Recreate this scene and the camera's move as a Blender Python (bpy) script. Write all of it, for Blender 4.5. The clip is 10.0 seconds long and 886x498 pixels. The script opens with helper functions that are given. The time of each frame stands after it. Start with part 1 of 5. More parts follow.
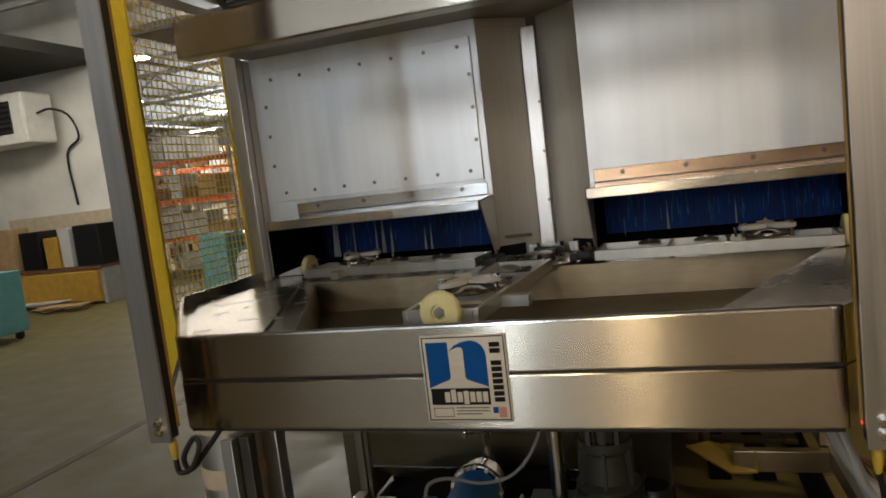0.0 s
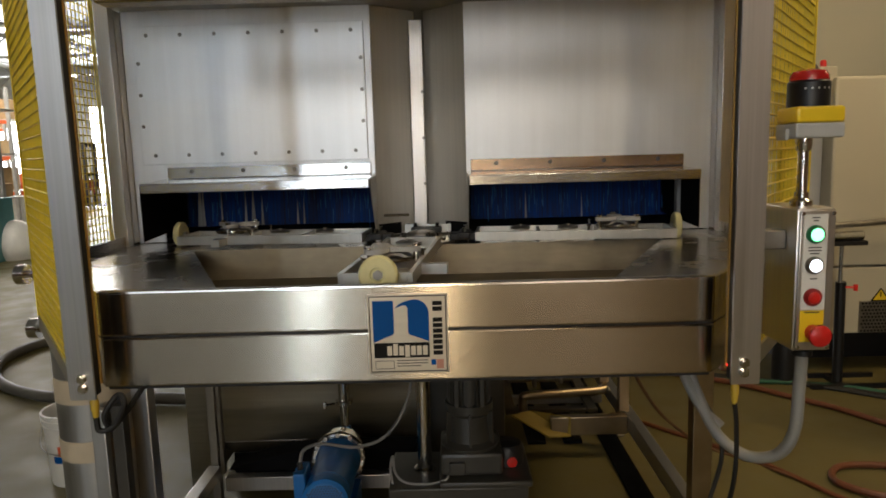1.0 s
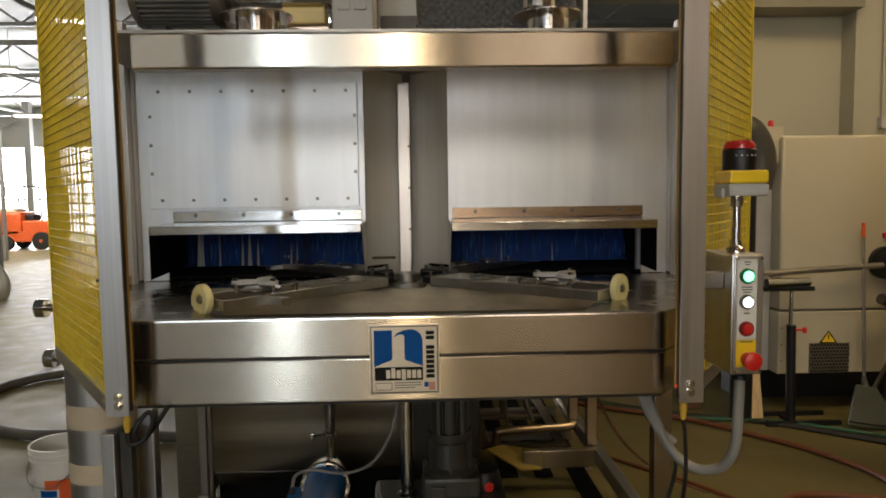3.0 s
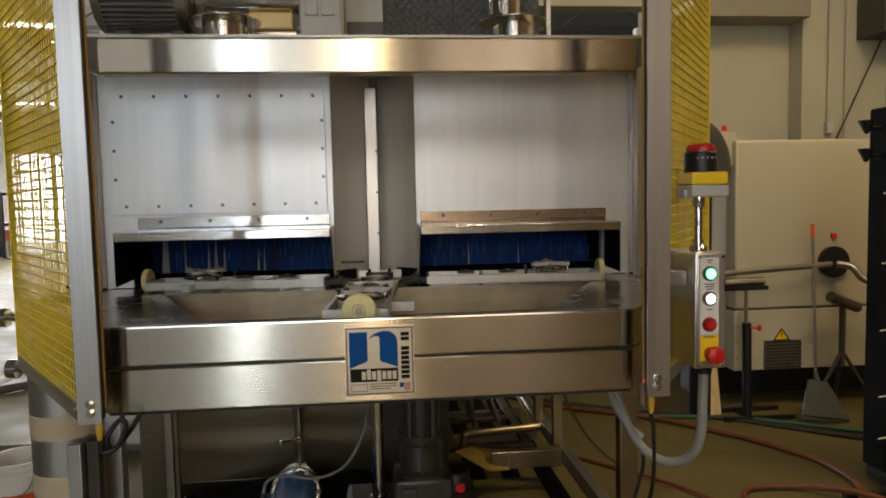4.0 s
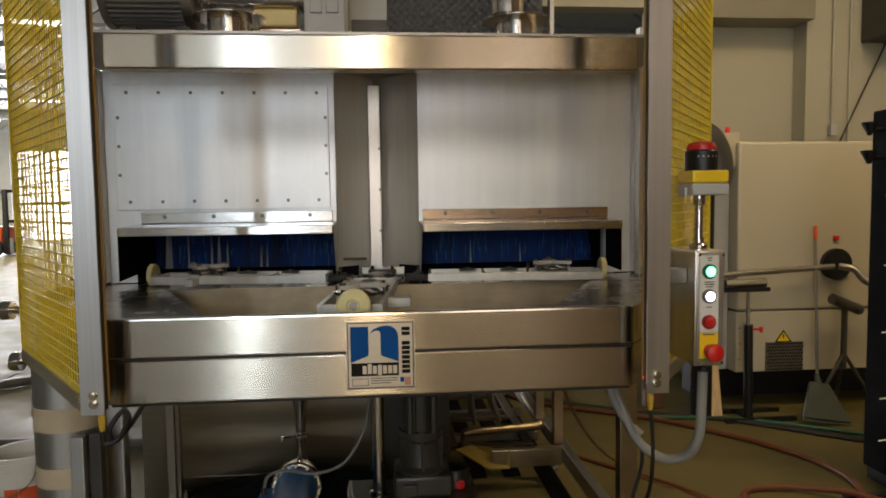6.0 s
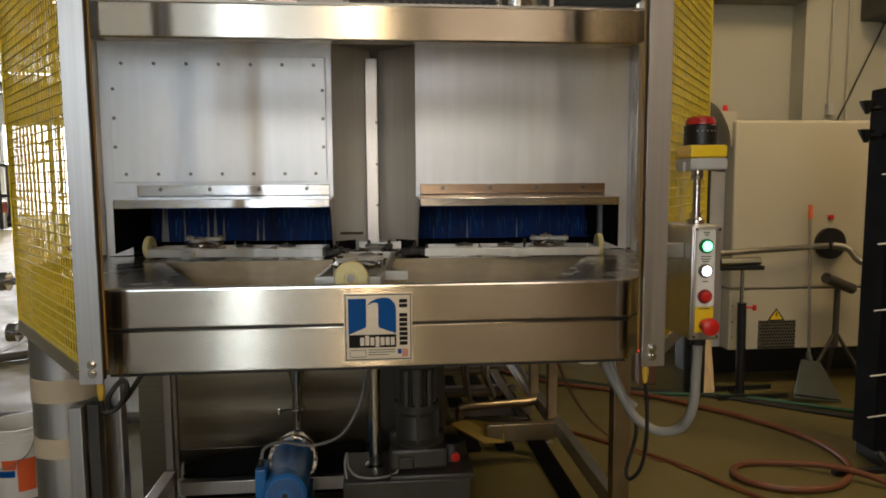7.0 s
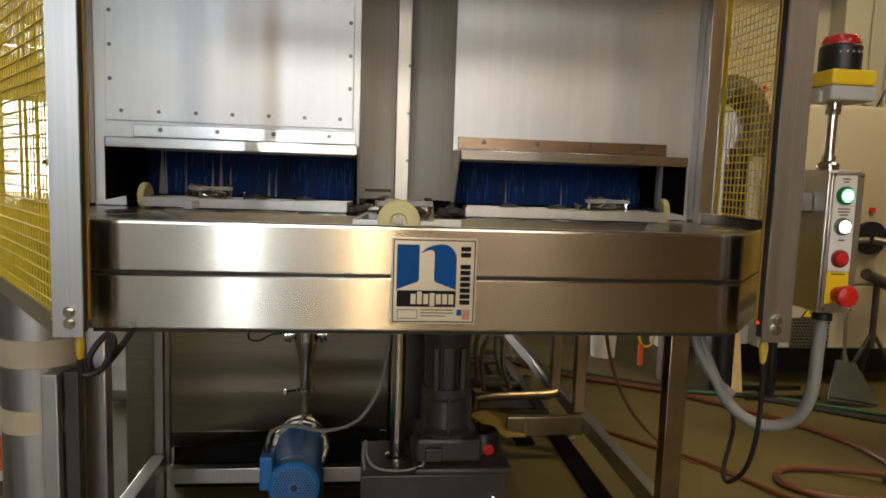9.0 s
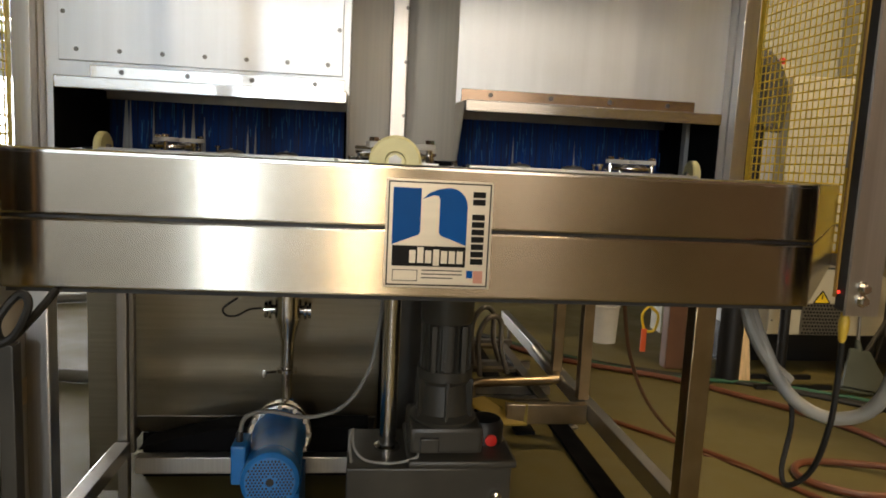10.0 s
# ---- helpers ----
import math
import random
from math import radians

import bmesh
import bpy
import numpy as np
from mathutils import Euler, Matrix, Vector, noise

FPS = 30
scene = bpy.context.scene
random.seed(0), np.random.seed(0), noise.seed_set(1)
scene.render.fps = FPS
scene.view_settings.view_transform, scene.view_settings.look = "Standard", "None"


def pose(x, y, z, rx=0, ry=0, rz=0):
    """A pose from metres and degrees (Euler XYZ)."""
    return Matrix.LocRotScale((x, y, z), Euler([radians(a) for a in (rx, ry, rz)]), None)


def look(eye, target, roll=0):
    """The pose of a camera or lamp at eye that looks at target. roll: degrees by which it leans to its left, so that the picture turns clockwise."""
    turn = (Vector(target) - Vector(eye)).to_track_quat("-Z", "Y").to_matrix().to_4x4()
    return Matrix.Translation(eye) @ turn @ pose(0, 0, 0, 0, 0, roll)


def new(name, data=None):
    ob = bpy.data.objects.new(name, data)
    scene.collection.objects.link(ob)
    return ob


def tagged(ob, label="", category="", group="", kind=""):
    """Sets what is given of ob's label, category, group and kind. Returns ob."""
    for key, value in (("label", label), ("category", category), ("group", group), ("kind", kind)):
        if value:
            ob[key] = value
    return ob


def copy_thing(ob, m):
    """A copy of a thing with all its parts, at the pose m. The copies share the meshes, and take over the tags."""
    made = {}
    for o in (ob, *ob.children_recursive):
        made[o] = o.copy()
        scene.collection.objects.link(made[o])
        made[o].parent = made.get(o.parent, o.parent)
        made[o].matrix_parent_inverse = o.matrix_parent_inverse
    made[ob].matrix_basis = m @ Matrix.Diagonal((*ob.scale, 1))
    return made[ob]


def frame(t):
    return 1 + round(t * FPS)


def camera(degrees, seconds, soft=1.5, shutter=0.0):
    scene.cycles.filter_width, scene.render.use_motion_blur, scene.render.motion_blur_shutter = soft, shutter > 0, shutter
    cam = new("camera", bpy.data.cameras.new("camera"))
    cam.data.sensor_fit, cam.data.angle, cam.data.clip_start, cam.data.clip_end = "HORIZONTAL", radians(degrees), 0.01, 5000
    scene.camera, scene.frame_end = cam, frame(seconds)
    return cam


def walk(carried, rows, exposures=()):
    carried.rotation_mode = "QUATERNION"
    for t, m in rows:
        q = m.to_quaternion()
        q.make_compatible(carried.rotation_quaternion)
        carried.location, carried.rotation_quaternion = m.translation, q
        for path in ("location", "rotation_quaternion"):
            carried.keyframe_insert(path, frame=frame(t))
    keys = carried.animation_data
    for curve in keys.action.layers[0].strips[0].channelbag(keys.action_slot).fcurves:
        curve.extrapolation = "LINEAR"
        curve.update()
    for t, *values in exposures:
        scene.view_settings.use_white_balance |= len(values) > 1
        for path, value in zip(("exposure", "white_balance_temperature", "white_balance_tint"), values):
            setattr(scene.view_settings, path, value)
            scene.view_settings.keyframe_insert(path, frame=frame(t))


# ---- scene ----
cam = camera(65.7, 10.0, soft=1.8)
PATH = [
    (0, (0.383, -1.213, 1.628), (-0.232, 0.679, 1.415), -6.8),
    (0.5, (0.232, -1.261, 1.636), (0.017, 0.713, 1.401), -2.3),
    (1, (0.097, -1.404, 1.62), (0.077, 0.576, 1.337), -1.6),
    (1.5, (0.11, -1.474, 1.627), (0.12, 0.513, 1.401), -0.9),
    (2, (0.138, -1.539, 1.636), (0.094, 0.452, 1.452), -0.6),
    (3.5, (0.01, -1.664, 1.635), (0.16, 0.325, 1.488), -1.0),
    (4, (0.01, -1.668, 1.629), (0.196, 0.319, 1.489), -1.2),
    (4.5, (0.015, -1.674, 1.628), (0.16, 0.316, 1.488), -1.5),
    (5, (0.007, -1.682, 1.627), (0.21, 0.303, 1.483), -1.4),
    (5.5, (0.013, -1.679, 1.623), (0.186, 0.311, 1.507), -0.9),
    (7, (0.005, -1.682, 1.604), (0.196, 0.299, 1.403), -0.3),
    (7.5, (-0.015, -1.668, 1.591), (0.098, 0.325, 1.461), 0.3),
    (8, (0.008, -1.575, 1.558), (0.107, 0.417, 1.403), 1.2),
    (8.5, (-0.02, -1.465, 1.512), (0.086, 0.52, 1.29), 3.2),
    (9, (-0.123, -1.335, 1.449), (0.091, 0.642, 1.237), 1.9),
    (9.5, (-0.173, -1.205, 1.383), (0.124, 0.759, 1.15), 3.0),
    (10, (-0.117, -1.072, 1.355), (0.123, 0.898, 1.105), 2.8),
]
walk(cam, [(t, look(eye, target, roll)) for t, eye, target, roll in PATH], exposures=[(0.0, -0.12, 6600, 11), (7.5, -0.12, 6600, 11), (8.0, -0.12, 6600, 11), (10.0, 0.50, 6650, 10)])

# ---- world, light ----
world = bpy.data.worlds.new("sky")
scene.world = world
world.use_nodes = True
wn = world.node_tree
sky = wn.nodes.new("ShaderNodeTexSky")
sky.sky_type, sky.sun_disc = "NISHITA", False
sky.sun_elevation, sky.sun_rotation = radians(35), radians(200)
wn.links.new(sky.outputs[0], wn.nodes["Background"].inputs[0])
wn.nodes["Background"].inputs[1].default_value = 0.12


def area_lamp(name, m, w, h, watts, colour):
    data = bpy.data.lights.new(name, "AREA")
    data.shape, data.size, data.size_y, data.energy, data.color = "RECTANGLE", w, h, watts, colour
    ob = new(name, data)
    ob.matrix_world = m
    return ob


# ---- materials ----
def mat(name, colour, rough=0.5, metal=0.0, grain=(8, 8, 8), vary=0.12, bump=0.0, bump_scale=60.0, rough_vary=0.1, stain=0.0, stain_scale=1.2, aniso=0.0, tangent=(1, 0, 0), emit=0.0, emit_colour=None, coat=0.0, transmission=0.0, alpha=1.0):
    m = bpy.data.materials.new(name)
    m.use_nodes = True
    t = m.node_tree
    b = t.nodes["Principled BSDF"]
    co = t.nodes.new("ShaderNodeTexCoord")
    mp = t.nodes.new("ShaderNodeMapping")
    mp.inputs["Scale"].default_value = grain
    t.links.new(co.outputs["Object"], mp.inputs[0])
    n1 = t.nodes.new("ShaderNodeTexNoise")
    n1.inputs["Scale"].default_value, n1.inputs["Detail"].default_value = 1.0, 5.0
    t.links.new(mp.outputs[0], n1.inputs["Vector"])
    n2 = t.nodes.new("ShaderNodeTexNoise")
    n2.inputs["Scale"].default_value, n2.inputs["Detail"].default_value = stain_scale, 6.0
    t.links.new(co.outputs["Object"], n2.inputs["Vector"])
    ramp = t.nodes.new("ShaderNodeMapRange")
    ramp.inputs["From Min"].default_value, ramp.inputs["From Max"].default_value = 0.3, 0.7
    ramp.inputs["To Min"].default_value, ramp.inputs["To Max"].default_value = 1 - vary, 1 + vary
    t.links.new(n1.outputs[0], ramp.inputs[0])
    ramp2 = t.nodes.new("ShaderNodeMapRange")
    ramp2.inputs["From Min"].default_value, ramp2.inputs["From Max"].default_value = 0.35, 0.75
    ramp2.inputs["To Min"].default_value, ramp2.inputs["To Max"].default_value = 1.0, 1.0 - stain
    t.links.new(n2.outputs[0], ramp2.inputs[0])
    mul = t.nodes.new("ShaderNodeMath")
    mul.operation = "MULTIPLY"
    t.links.new(ramp.outputs[0], mul.inputs[0])
    t.links.new(ramp2.outputs[0], mul.inputs[1])
    sc = t.nodes.new("ShaderNodeVectorMath")
    sc.operation = "SCALE"
    sc.inputs[0].default_value = colour
    t.links.new(mul.outputs[0], sc.inputs["Scale"])
    t.links.new(sc.outputs[0], b.inputs["Base Color"])
    rr = t.nodes.new("ShaderNodeMapRange")
    rr.inputs["From Min"].default_value, rr.inputs["From Max"].default_value = 0.3, 0.7
    rr.inputs["To Min"].default_value, rr.inputs["To Max"].default_value = max(0.02, rough * (1 - rough_vary)), min(1, rough * (1 + rough_vary))
    t.links.new(n1.outputs[0], rr.inputs[0])
    t.links.new(rr.outputs[0], b.inputs["Roughness"])
    b.inputs["Metallic"].default_value = metal
    b.inputs["Coat Weight"].default_value = coat
    b.inputs["Transmission Weight"].default_value = transmission
    if aniso:
        b.inputs["Anisotropic"].default_value = aniso
        tv = t.nodes.new("ShaderNodeCombineXYZ")
        for k in range(3):
            tv.inputs[k].default_value = tangent[k]
        t.links.new(tv.outputs[0], b.inputs["Tangent"])
    if bump:
        n3 = t.nodes.new("ShaderNodeTexNoise")
        n3.inputs["Scale"].default_value, n3.inputs["Detail"].default_value = bump_scale, 4.0
        t.links.new(co.outputs["Object"], n3.inputs["Vector"])
        bp = t.nodes.new("ShaderNodeBump")
        bp.inputs["Strength"].default_value, bp.inputs["Distance"].default_value = bump, 0.004
        t.links.new(n3.outputs[0], bp.inputs["Height"])
        t.links.new(bp.outputs[0], b.inputs["Normal"])
    if emit:
        b.inputs["Emission Color"].default_value = (*(emit_colour or colour), 1)
        b.inputs["Emission Strength"].default_value = emit
    return m


STEEL_H = mat("steel_brushed_along", (0.54, 0.475, 0.39), 0.245, 1.0, (3, 3, 260), 0.03, aniso=0.97, tangent=(0, 0.3, 1), stain=0.08, rough_vary=0.03)
STEEL_V = mat("steel_brushed_upright", (0.60, 0.58, 0.56), 0.35, 1.0, (240, 240, 2), 0.07, stain=0.10)
STEEL_2B = mat("steel_matte_sheet", (0.835, 0.855, 0.885), 0.48, 1.0, (26, 26, 1.2), 0.05, stain=0.12, stain_scale=2.5, rough_vary=0.07, bump=0.02, bump_scale=5)
STEEL_POST = mat("steel_grey_post", (0.50, 0.50, 0.49), 0.50, 1.0, (60, 60, 2), 0.08, stain=0.2, stain_scale=4)
STEEL_MID = mat("steel_recess", (0.76, 0.74, 0.70), 0.58, 1.0, (90, 90, 2), 0.06, stain=0.12)
STEEL_TANK = mat("steel_tank_sheet", (0.49, 0.45, 0.36), 0.40, 1.0, (3, 3, 90), 0.08, aniso=0.95, tangent=(1, 0.3, 0.02), stain=0.2, stain_scale=1.5)
OLIVE_Y = mat("dull_yellow_plug", (0.55, 0.37, 0.04), 0.45)
OLIVE = mat("worn_yellow", (0.30, 0.21, 0.035), 0.55, vary=0.15)
STEEL_HOOD = mat("steel_folded_hood", (0.70, 0.69, 0.67), 0.20, 1.0, (4, 4, 60), 0.06, stain=0.15, stain_scale=6)
STEEL_SH = mat("steel_polished", (0.72, 0.70, 0.67), 0.14, 1.0, (30, 30, 30), 0.05, stain=0.10)
STEEL_DK = mat("steel_dull", (0.36, 0.34, 0.31), 0.42, 1.0, (20, 20, 20), 0.12, stain=0.25, stain_scale=4)
STEEL_WARM = mat("steel_reddish_brown", (0.50, 0.38, 0.30), 0.25, 1.0, (3, 3, 120), 0.08, stain=0.15)
ALU = mat("aluminium_bar", (0.60, 0.59, 0.55), 0.36, 1.0, (40, 40, 6), 0.06, stain=0.12, stain_scale=8)
WELL = mat("steel_dull_well", (0.24, 0.205, 0.15), 0.5, 1.0, (10, 10, 40), 0.14, stain=0.4, stain_scale=6)
TRAY = mat("steel_wet_tray", (0.42, 0.39, 0.34), 0.26, 1.0, (12, 12, 12), 0.10, stain=0.25, stain_scale=5, bump=0.05, bump_scale=12)
BOLT = mat("dark_bolt", (0.18, 0.17, 0.16), 0.4, 1.0)
BLACK = mat("black_plastic", (0.005, 0.005, 0.006), 0.45, vary=0.2)
RUBBER = mat("black_rubber", (0.008, 0.008, 0.008), 0.6, vary=0.2)
AMBER = mat("amber_strip", (0.30, 0.17, 0.03), 0.4)
YELLOW = mat("yellow_paint", (0.74, 0.56, 0.04), 0.45, vary=0.1, grain=(30, 30, 30))
YELLOW_B = mat("bright_yellow_plastic", (0.80, 0.55, 0.02), 0.35)
NYLON = mat("ivory_nylon", (0.74, 0.68, 0.35), 0.45, vary=0.08, grain=(25, 25, 25), stain=0.12, stain_scale=12)
BRISTLE_L = mat("pale_blue_bristle", (0.03, 0.17, 0.42), 0.7, vary=0.6, grain=(140, 140, 6))
GAP_GREY = mat("grey_curtain_gap", (0.34, 0.36, 0.38), 0.7, vary=0.3, grain=(120, 120, 4))
# for unseen walls only: brown that darkens and warms reflections in the steel
WALL_B = mat("brown_reflection_wall", (0.14, 0.08, 0.04), 0.7, vary=0.10, grain=(2, 2, 2), stain=0.15)
BRISTLE = mat("blue_bristle", (0.0006, 0.036, 0.195), 0.85, vary=0.9, grain=(140, 140, 2), rough_vary=0.4)
# hollows and shadows have their shade put into this black; the tool rack is black
CAVE = mat("black_with_painted_shade", (0.004, 0.004, 0.005), 0.9)
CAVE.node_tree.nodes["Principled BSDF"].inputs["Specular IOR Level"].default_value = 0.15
BLUE_P = mat("blue_motor_paint", (0.012, 0.16, 0.48), 0.35, vary=0.15, coat=0.3, stain=0.2, stain_scale=9)
GREY_P = mat("grey_cast_paint", (0.05, 0.047, 0.04), 0.45, vary=0.12, bump=0.15, bump_scale=160, stain=0.2, stain_scale=7)
GREY_L = mat("light_grey_paint", (0.42, 0.42, 0.41), 0.5, vary=0.06)
WHITE_P = mat("white_plastic", (0.75, 0.73, 0.68), 0.45, vary=0.05, stain=0.10, stain_scale=6)
RED = mat("red_plastic", (0.62, 0.02, 0.015), 0.3)
ORANGE = mat("orange_label", (0.75, 0.12, 0.03), 0.5, vary=0.1)
BLUE_L = mat("blue_print", (0.0005, 0.070, 0.27), 0.5)
PLATE = mat("satin_name_plate", (0.70, 0.62, 0.50), 0.35, 0.6, (4, 4, 60), 0.05)
INK = mat("black_ink", (0.008, 0.007, 0.006), 0.55)
for print_mat in (BLUE_L, INK):
    print_mat.node_tree.nodes["Principled BSDF"].inputs["Specular IOR Level"].default_value = 0.15
HOSE_G = mat("grey_conduit", (0.24, 0.235, 0.22), 0.45)
HOSE_D = mat("dark_ribbed_hose", (0.10, 0.095, 0.08), 0.55, vary=0.2, stain=0.3, stain_scale=4)
HOSE_R = mat("red_rubber_hose", (0.13, 0.04, 0.016), 0.5, vary=0.15)
HOSE_N = mat("green_cable", (0.012, 0.085, 0.045), 0.45)
WOOD = mat("pine_wood", (0.62, 0.45, 0.25), 0.6, vary=0.2, grain=(60, 60, 3), stain=0.15)
BROWN = mat("brown_steel_leg", (0.13, 0.06, 0.03), 0.55)
FLOOR = mat("sealed_concrete", (0.115, 0.096, 0.032), 0.55, vary=0.16, grain=(3.5, 3.5, 3.5), stain=0.30, stain_scale=0.7, bump=0.05, bump_scale=25, rough_vary=0.25)
WALL = mat("beige_wall_paint", (0.43, 0.41, 0.32), 0.6, vary=0.03, grain=(1, 1, 1), stain=0.10, stain_scale=0.8, bump=0.03, bump_scale=40)
WALL_L = mat("white_block_wall", (0.30, 0.29, 0.27), 0.7, vary=0.06, grain=(2, 2, 2), stain=0.15)
WALL_N = mat("pale_block_wall", (0.74, 0.73, 0.68), 0.7, vary=0.06, grain=(2, 2, 2), stain=0.2)
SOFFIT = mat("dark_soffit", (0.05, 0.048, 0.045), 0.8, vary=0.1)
CAB = mat("cream_enamel", (0.50, 0.46, 0.35), 0.42, vary=0.02, grain=(1, 1, 1), stain=0.08)
ROOF = mat("grey_roof_deck", (0.30, 0.30, 0.28), 0.6, vary=0.1, grain=(1, 12, 1))
TRUSS = mat("truss_paint", (0.30, 0.30, 0.30), 0.5)
TUBE_L = mat("lamp_tube", (1, 1, 1), 0.5, emit=14.0, emit_colour=(1.0, 0.95, 0.86))
FIN_P = mat("grey_fin_paint", (0.20, 0.21, 0.21), 0.4, vary=0.1, stain=0.2, stain_scale=9)
PALE_Y = mat("pale_yellow_paint", (0.72, 0.55, 0.20), 0.4, vary=0.08, stain=0.15, stain_scale=9)
FOAM = mat("charcoal_foam", (0.13, 0.13, 0.13), 0.85, vary=0.2, grain=(50, 50, 50))
GREEN_E = mat("lit_green_lens", (0.1, 0.8, 0.35), 0.3, emit=3.2, emit_colour=(0.25, 1.0, 0.5))
WHITE_E = mat("lit_white_lens", (0.8, 0.85, 1.0), 0.3, emit=4.5, emit_colour=(0.82, 0.88, 1.0))
GREEN_D = mat("green_bezel", (0.01, 0.16, 0.06), 0.35)
RED_LED = mat("red_status_lamp", (0.8, 0.03, 0.02), 0.3, emit=1.5, emit_colour=(1, 0.04, 0.02))
RED_DOME = mat("red_beacon_lens", (0.35, 0.01, 0.01), 0.18, coat=0.5, emit=0.03, emit_colour=(1, 0.05, 0.03))
TAPE = mat("tan_tape", (0.52, 0.44, 0.32), 0.55)
TEAL = mat("teal_paint", (0.12, 0.33, 0.36), 0.5, vary=0.1)
CRATE = mat("ochre_crate", (0.38, 0.22, 0.03), 0.6, vary=0.15)
CARDB = mat("cardboard", (0.36, 0.24, 0.12), 0.75, vary=0.15)
FORK_O = mat("orange_truck_paint", (0.55, 0.09, 0.02), 0.4, vary=0.1)
# weak glow for the added panes behind the camera
GLOW_B = mat("dim_fill_pane", (0.8, 0.85, 0.9), 0.3, emit=0.5, emit_colour=(0.80, 0.90, 1.0))
GLOW = mat("daylight_pane", (0.8, 0.85, 0.9), 0.3, emit=12.0, emit_colour=(0.92, 0.96, 1.0))
# stained steel; its brown base carries the reflection seen in the right legs
STEEL_RAIL = mat("steel_stained_reflecting_brown", (0.42, 0.34, 0.23), 0.32, 1.0, (6, 6, 6), 0.12, stain=0.35, stain_scale=5)
BOARD = mat("dark_oily_board", (0.075, 0.058, 0.028), 0.6, vary=0.25, grain=(3, 40, 3), stain=0.5, stain_scale=6)
GEAR_P = mat("grey_gear_paint", (0.050, 0.046, 0.037), 0.42, vary=0.12, bump=0.12, bump_scale=160, stain=0.3, stain_scale=7)
# wall colour with the header's shade put into it
TRIM_W = mat("shaded_header_trim", (0.26, 0.24, 0.18), 0.6, vary=0.05, grain=(1, 1, 1), stain=0.15)
DUST = mat("grey_dustpan", (0.055, 0.065, 0.055), 0.5)


# ---- building helpers ----
def box(bm, x0, x1, y0, y1, z0, z1, bev=0.0, m=None):
    layer = bm.faces.layers.int.get("flat") or bm.faces.layers.int.new("flat")
    vs = [bm.verts.new(p) for p in ((x0, y0, z0), (x1, y0, z0), (x1, y1, z0), (x0, y1, z0), (x0, y0, z1), (x1, y0, z1), (x1, y1, z1), (x0, y1, z1))]
    fs = [bm.faces.new([vs[i] for i in f]) for f in ((3, 2, 1, 0), (4, 5, 6, 7), (0, 1, 5, 4), (1, 2, 6, 5), (2, 3, 7, 6), (3, 0, 4, 7))]
    for f in fs:
        f[layer] = 1
    if bev:
        es = list({e for f in fs for e in f.edges})
        r = bmesh.ops.bevel(bm, geom=es, offset=bev, segments=2, affect="EDGES", profile=0.5)
        for f in r["faces"]:
            f[layer] = 0
        vs = list({v for f in r["faces"] for v in f.verts} | {v for v in vs if v.is_valid})
    if m is not None:
        bmesh.ops.transform(bm, matrix=m, verts=vs)
    return vs


def rod(bm, a, b, r, n=16, r2=None, cap=True):
    a, b = Vector(a), Vector(b)
    d = b - a
    q = d.to_track_quat("Z", "Y").to_matrix().to_4x4()
    bmesh.ops.create_cone(bm, cap_ends=cap, segments=n, radius1=r, radius2=r if r2 is None else r2, depth=d.length, matrix=Matrix.Translation((a + b) / 2) @ q)


def ring(bm, profile, m, n=24):
    """A turned body: (radius, height) rows about the z axis of m."""
    rows = [[bm.verts.new(m @ Vector((r * math.cos(k * math.tau / n), r * math.sin(k * math.tau / n), z))) for k in range(n)] for r, z in profile]
    for a, b in zip(rows, rows[1:]):
        for k in range(n):
            bm.faces.new((a[k], a[(k + 1) % n], b[(k + 1) % n], b[k]))
    if profile[0][0] > 1e-4:
        bm.faces.new(rows[0][::-1])
    if profile[-1][0] > 1e-4:
        bm.faces.new(rows[-1])


def prism(bm, outline, z0, z1):
    a = [bm.verts.new((x, y, z0)) for x, y in outline]
    b = [bm.verts.new((x, y, z1)) for x, y in outline]
    n = len(a)
    bm.faces.new(a[::-1])
    bm.faces.new(b)
    for k in range(n):
        bm.faces.new((a[k], a[(k + 1) % n], b[(k + 1) % n], b[k]))


def slab(bm, corners, thick):
    """A sheet through the corners, thickened along its normal."""
    c = [Vector(p) for p in corners]
    nrm = (c[1] - c[0]).cross(c[2] - c[0]).normalized() * thick
    a = [bm.verts.new(p) for p in c]
    b = [bm.verts.new(p + nrm) for p in c]
    n = len(a)
    bm.faces.new(a[::-1])
    bm.faces.new(b)
    for k in range(n):
        bm.faces.new((a[k], a[(k + 1) % n], b[(k + 1) % n], b[k]))


def smooth_line(points, steps=8):
    p = [Vector(q) for q in points]
    p = [2 * p[0] - p[1]] + p + [2 * p[-1] - p[-2]]
    out = []
    for i in range(1, len(p) - 2):
        for s in range(steps):
            u = s / steps
            out.append(0.5 * ((2 * p[i]) + (p[i + 1] - p[i - 1]) * u + (2 * p[i - 1] - 5 * p[i] + 4 * p[i + 1] - p[i + 2]) * u * u + (3 * p[i] - p[i - 1] - 3 * p[i + 1] + p[i + 2]) * u ** 3))
    return out + [p[-2]]


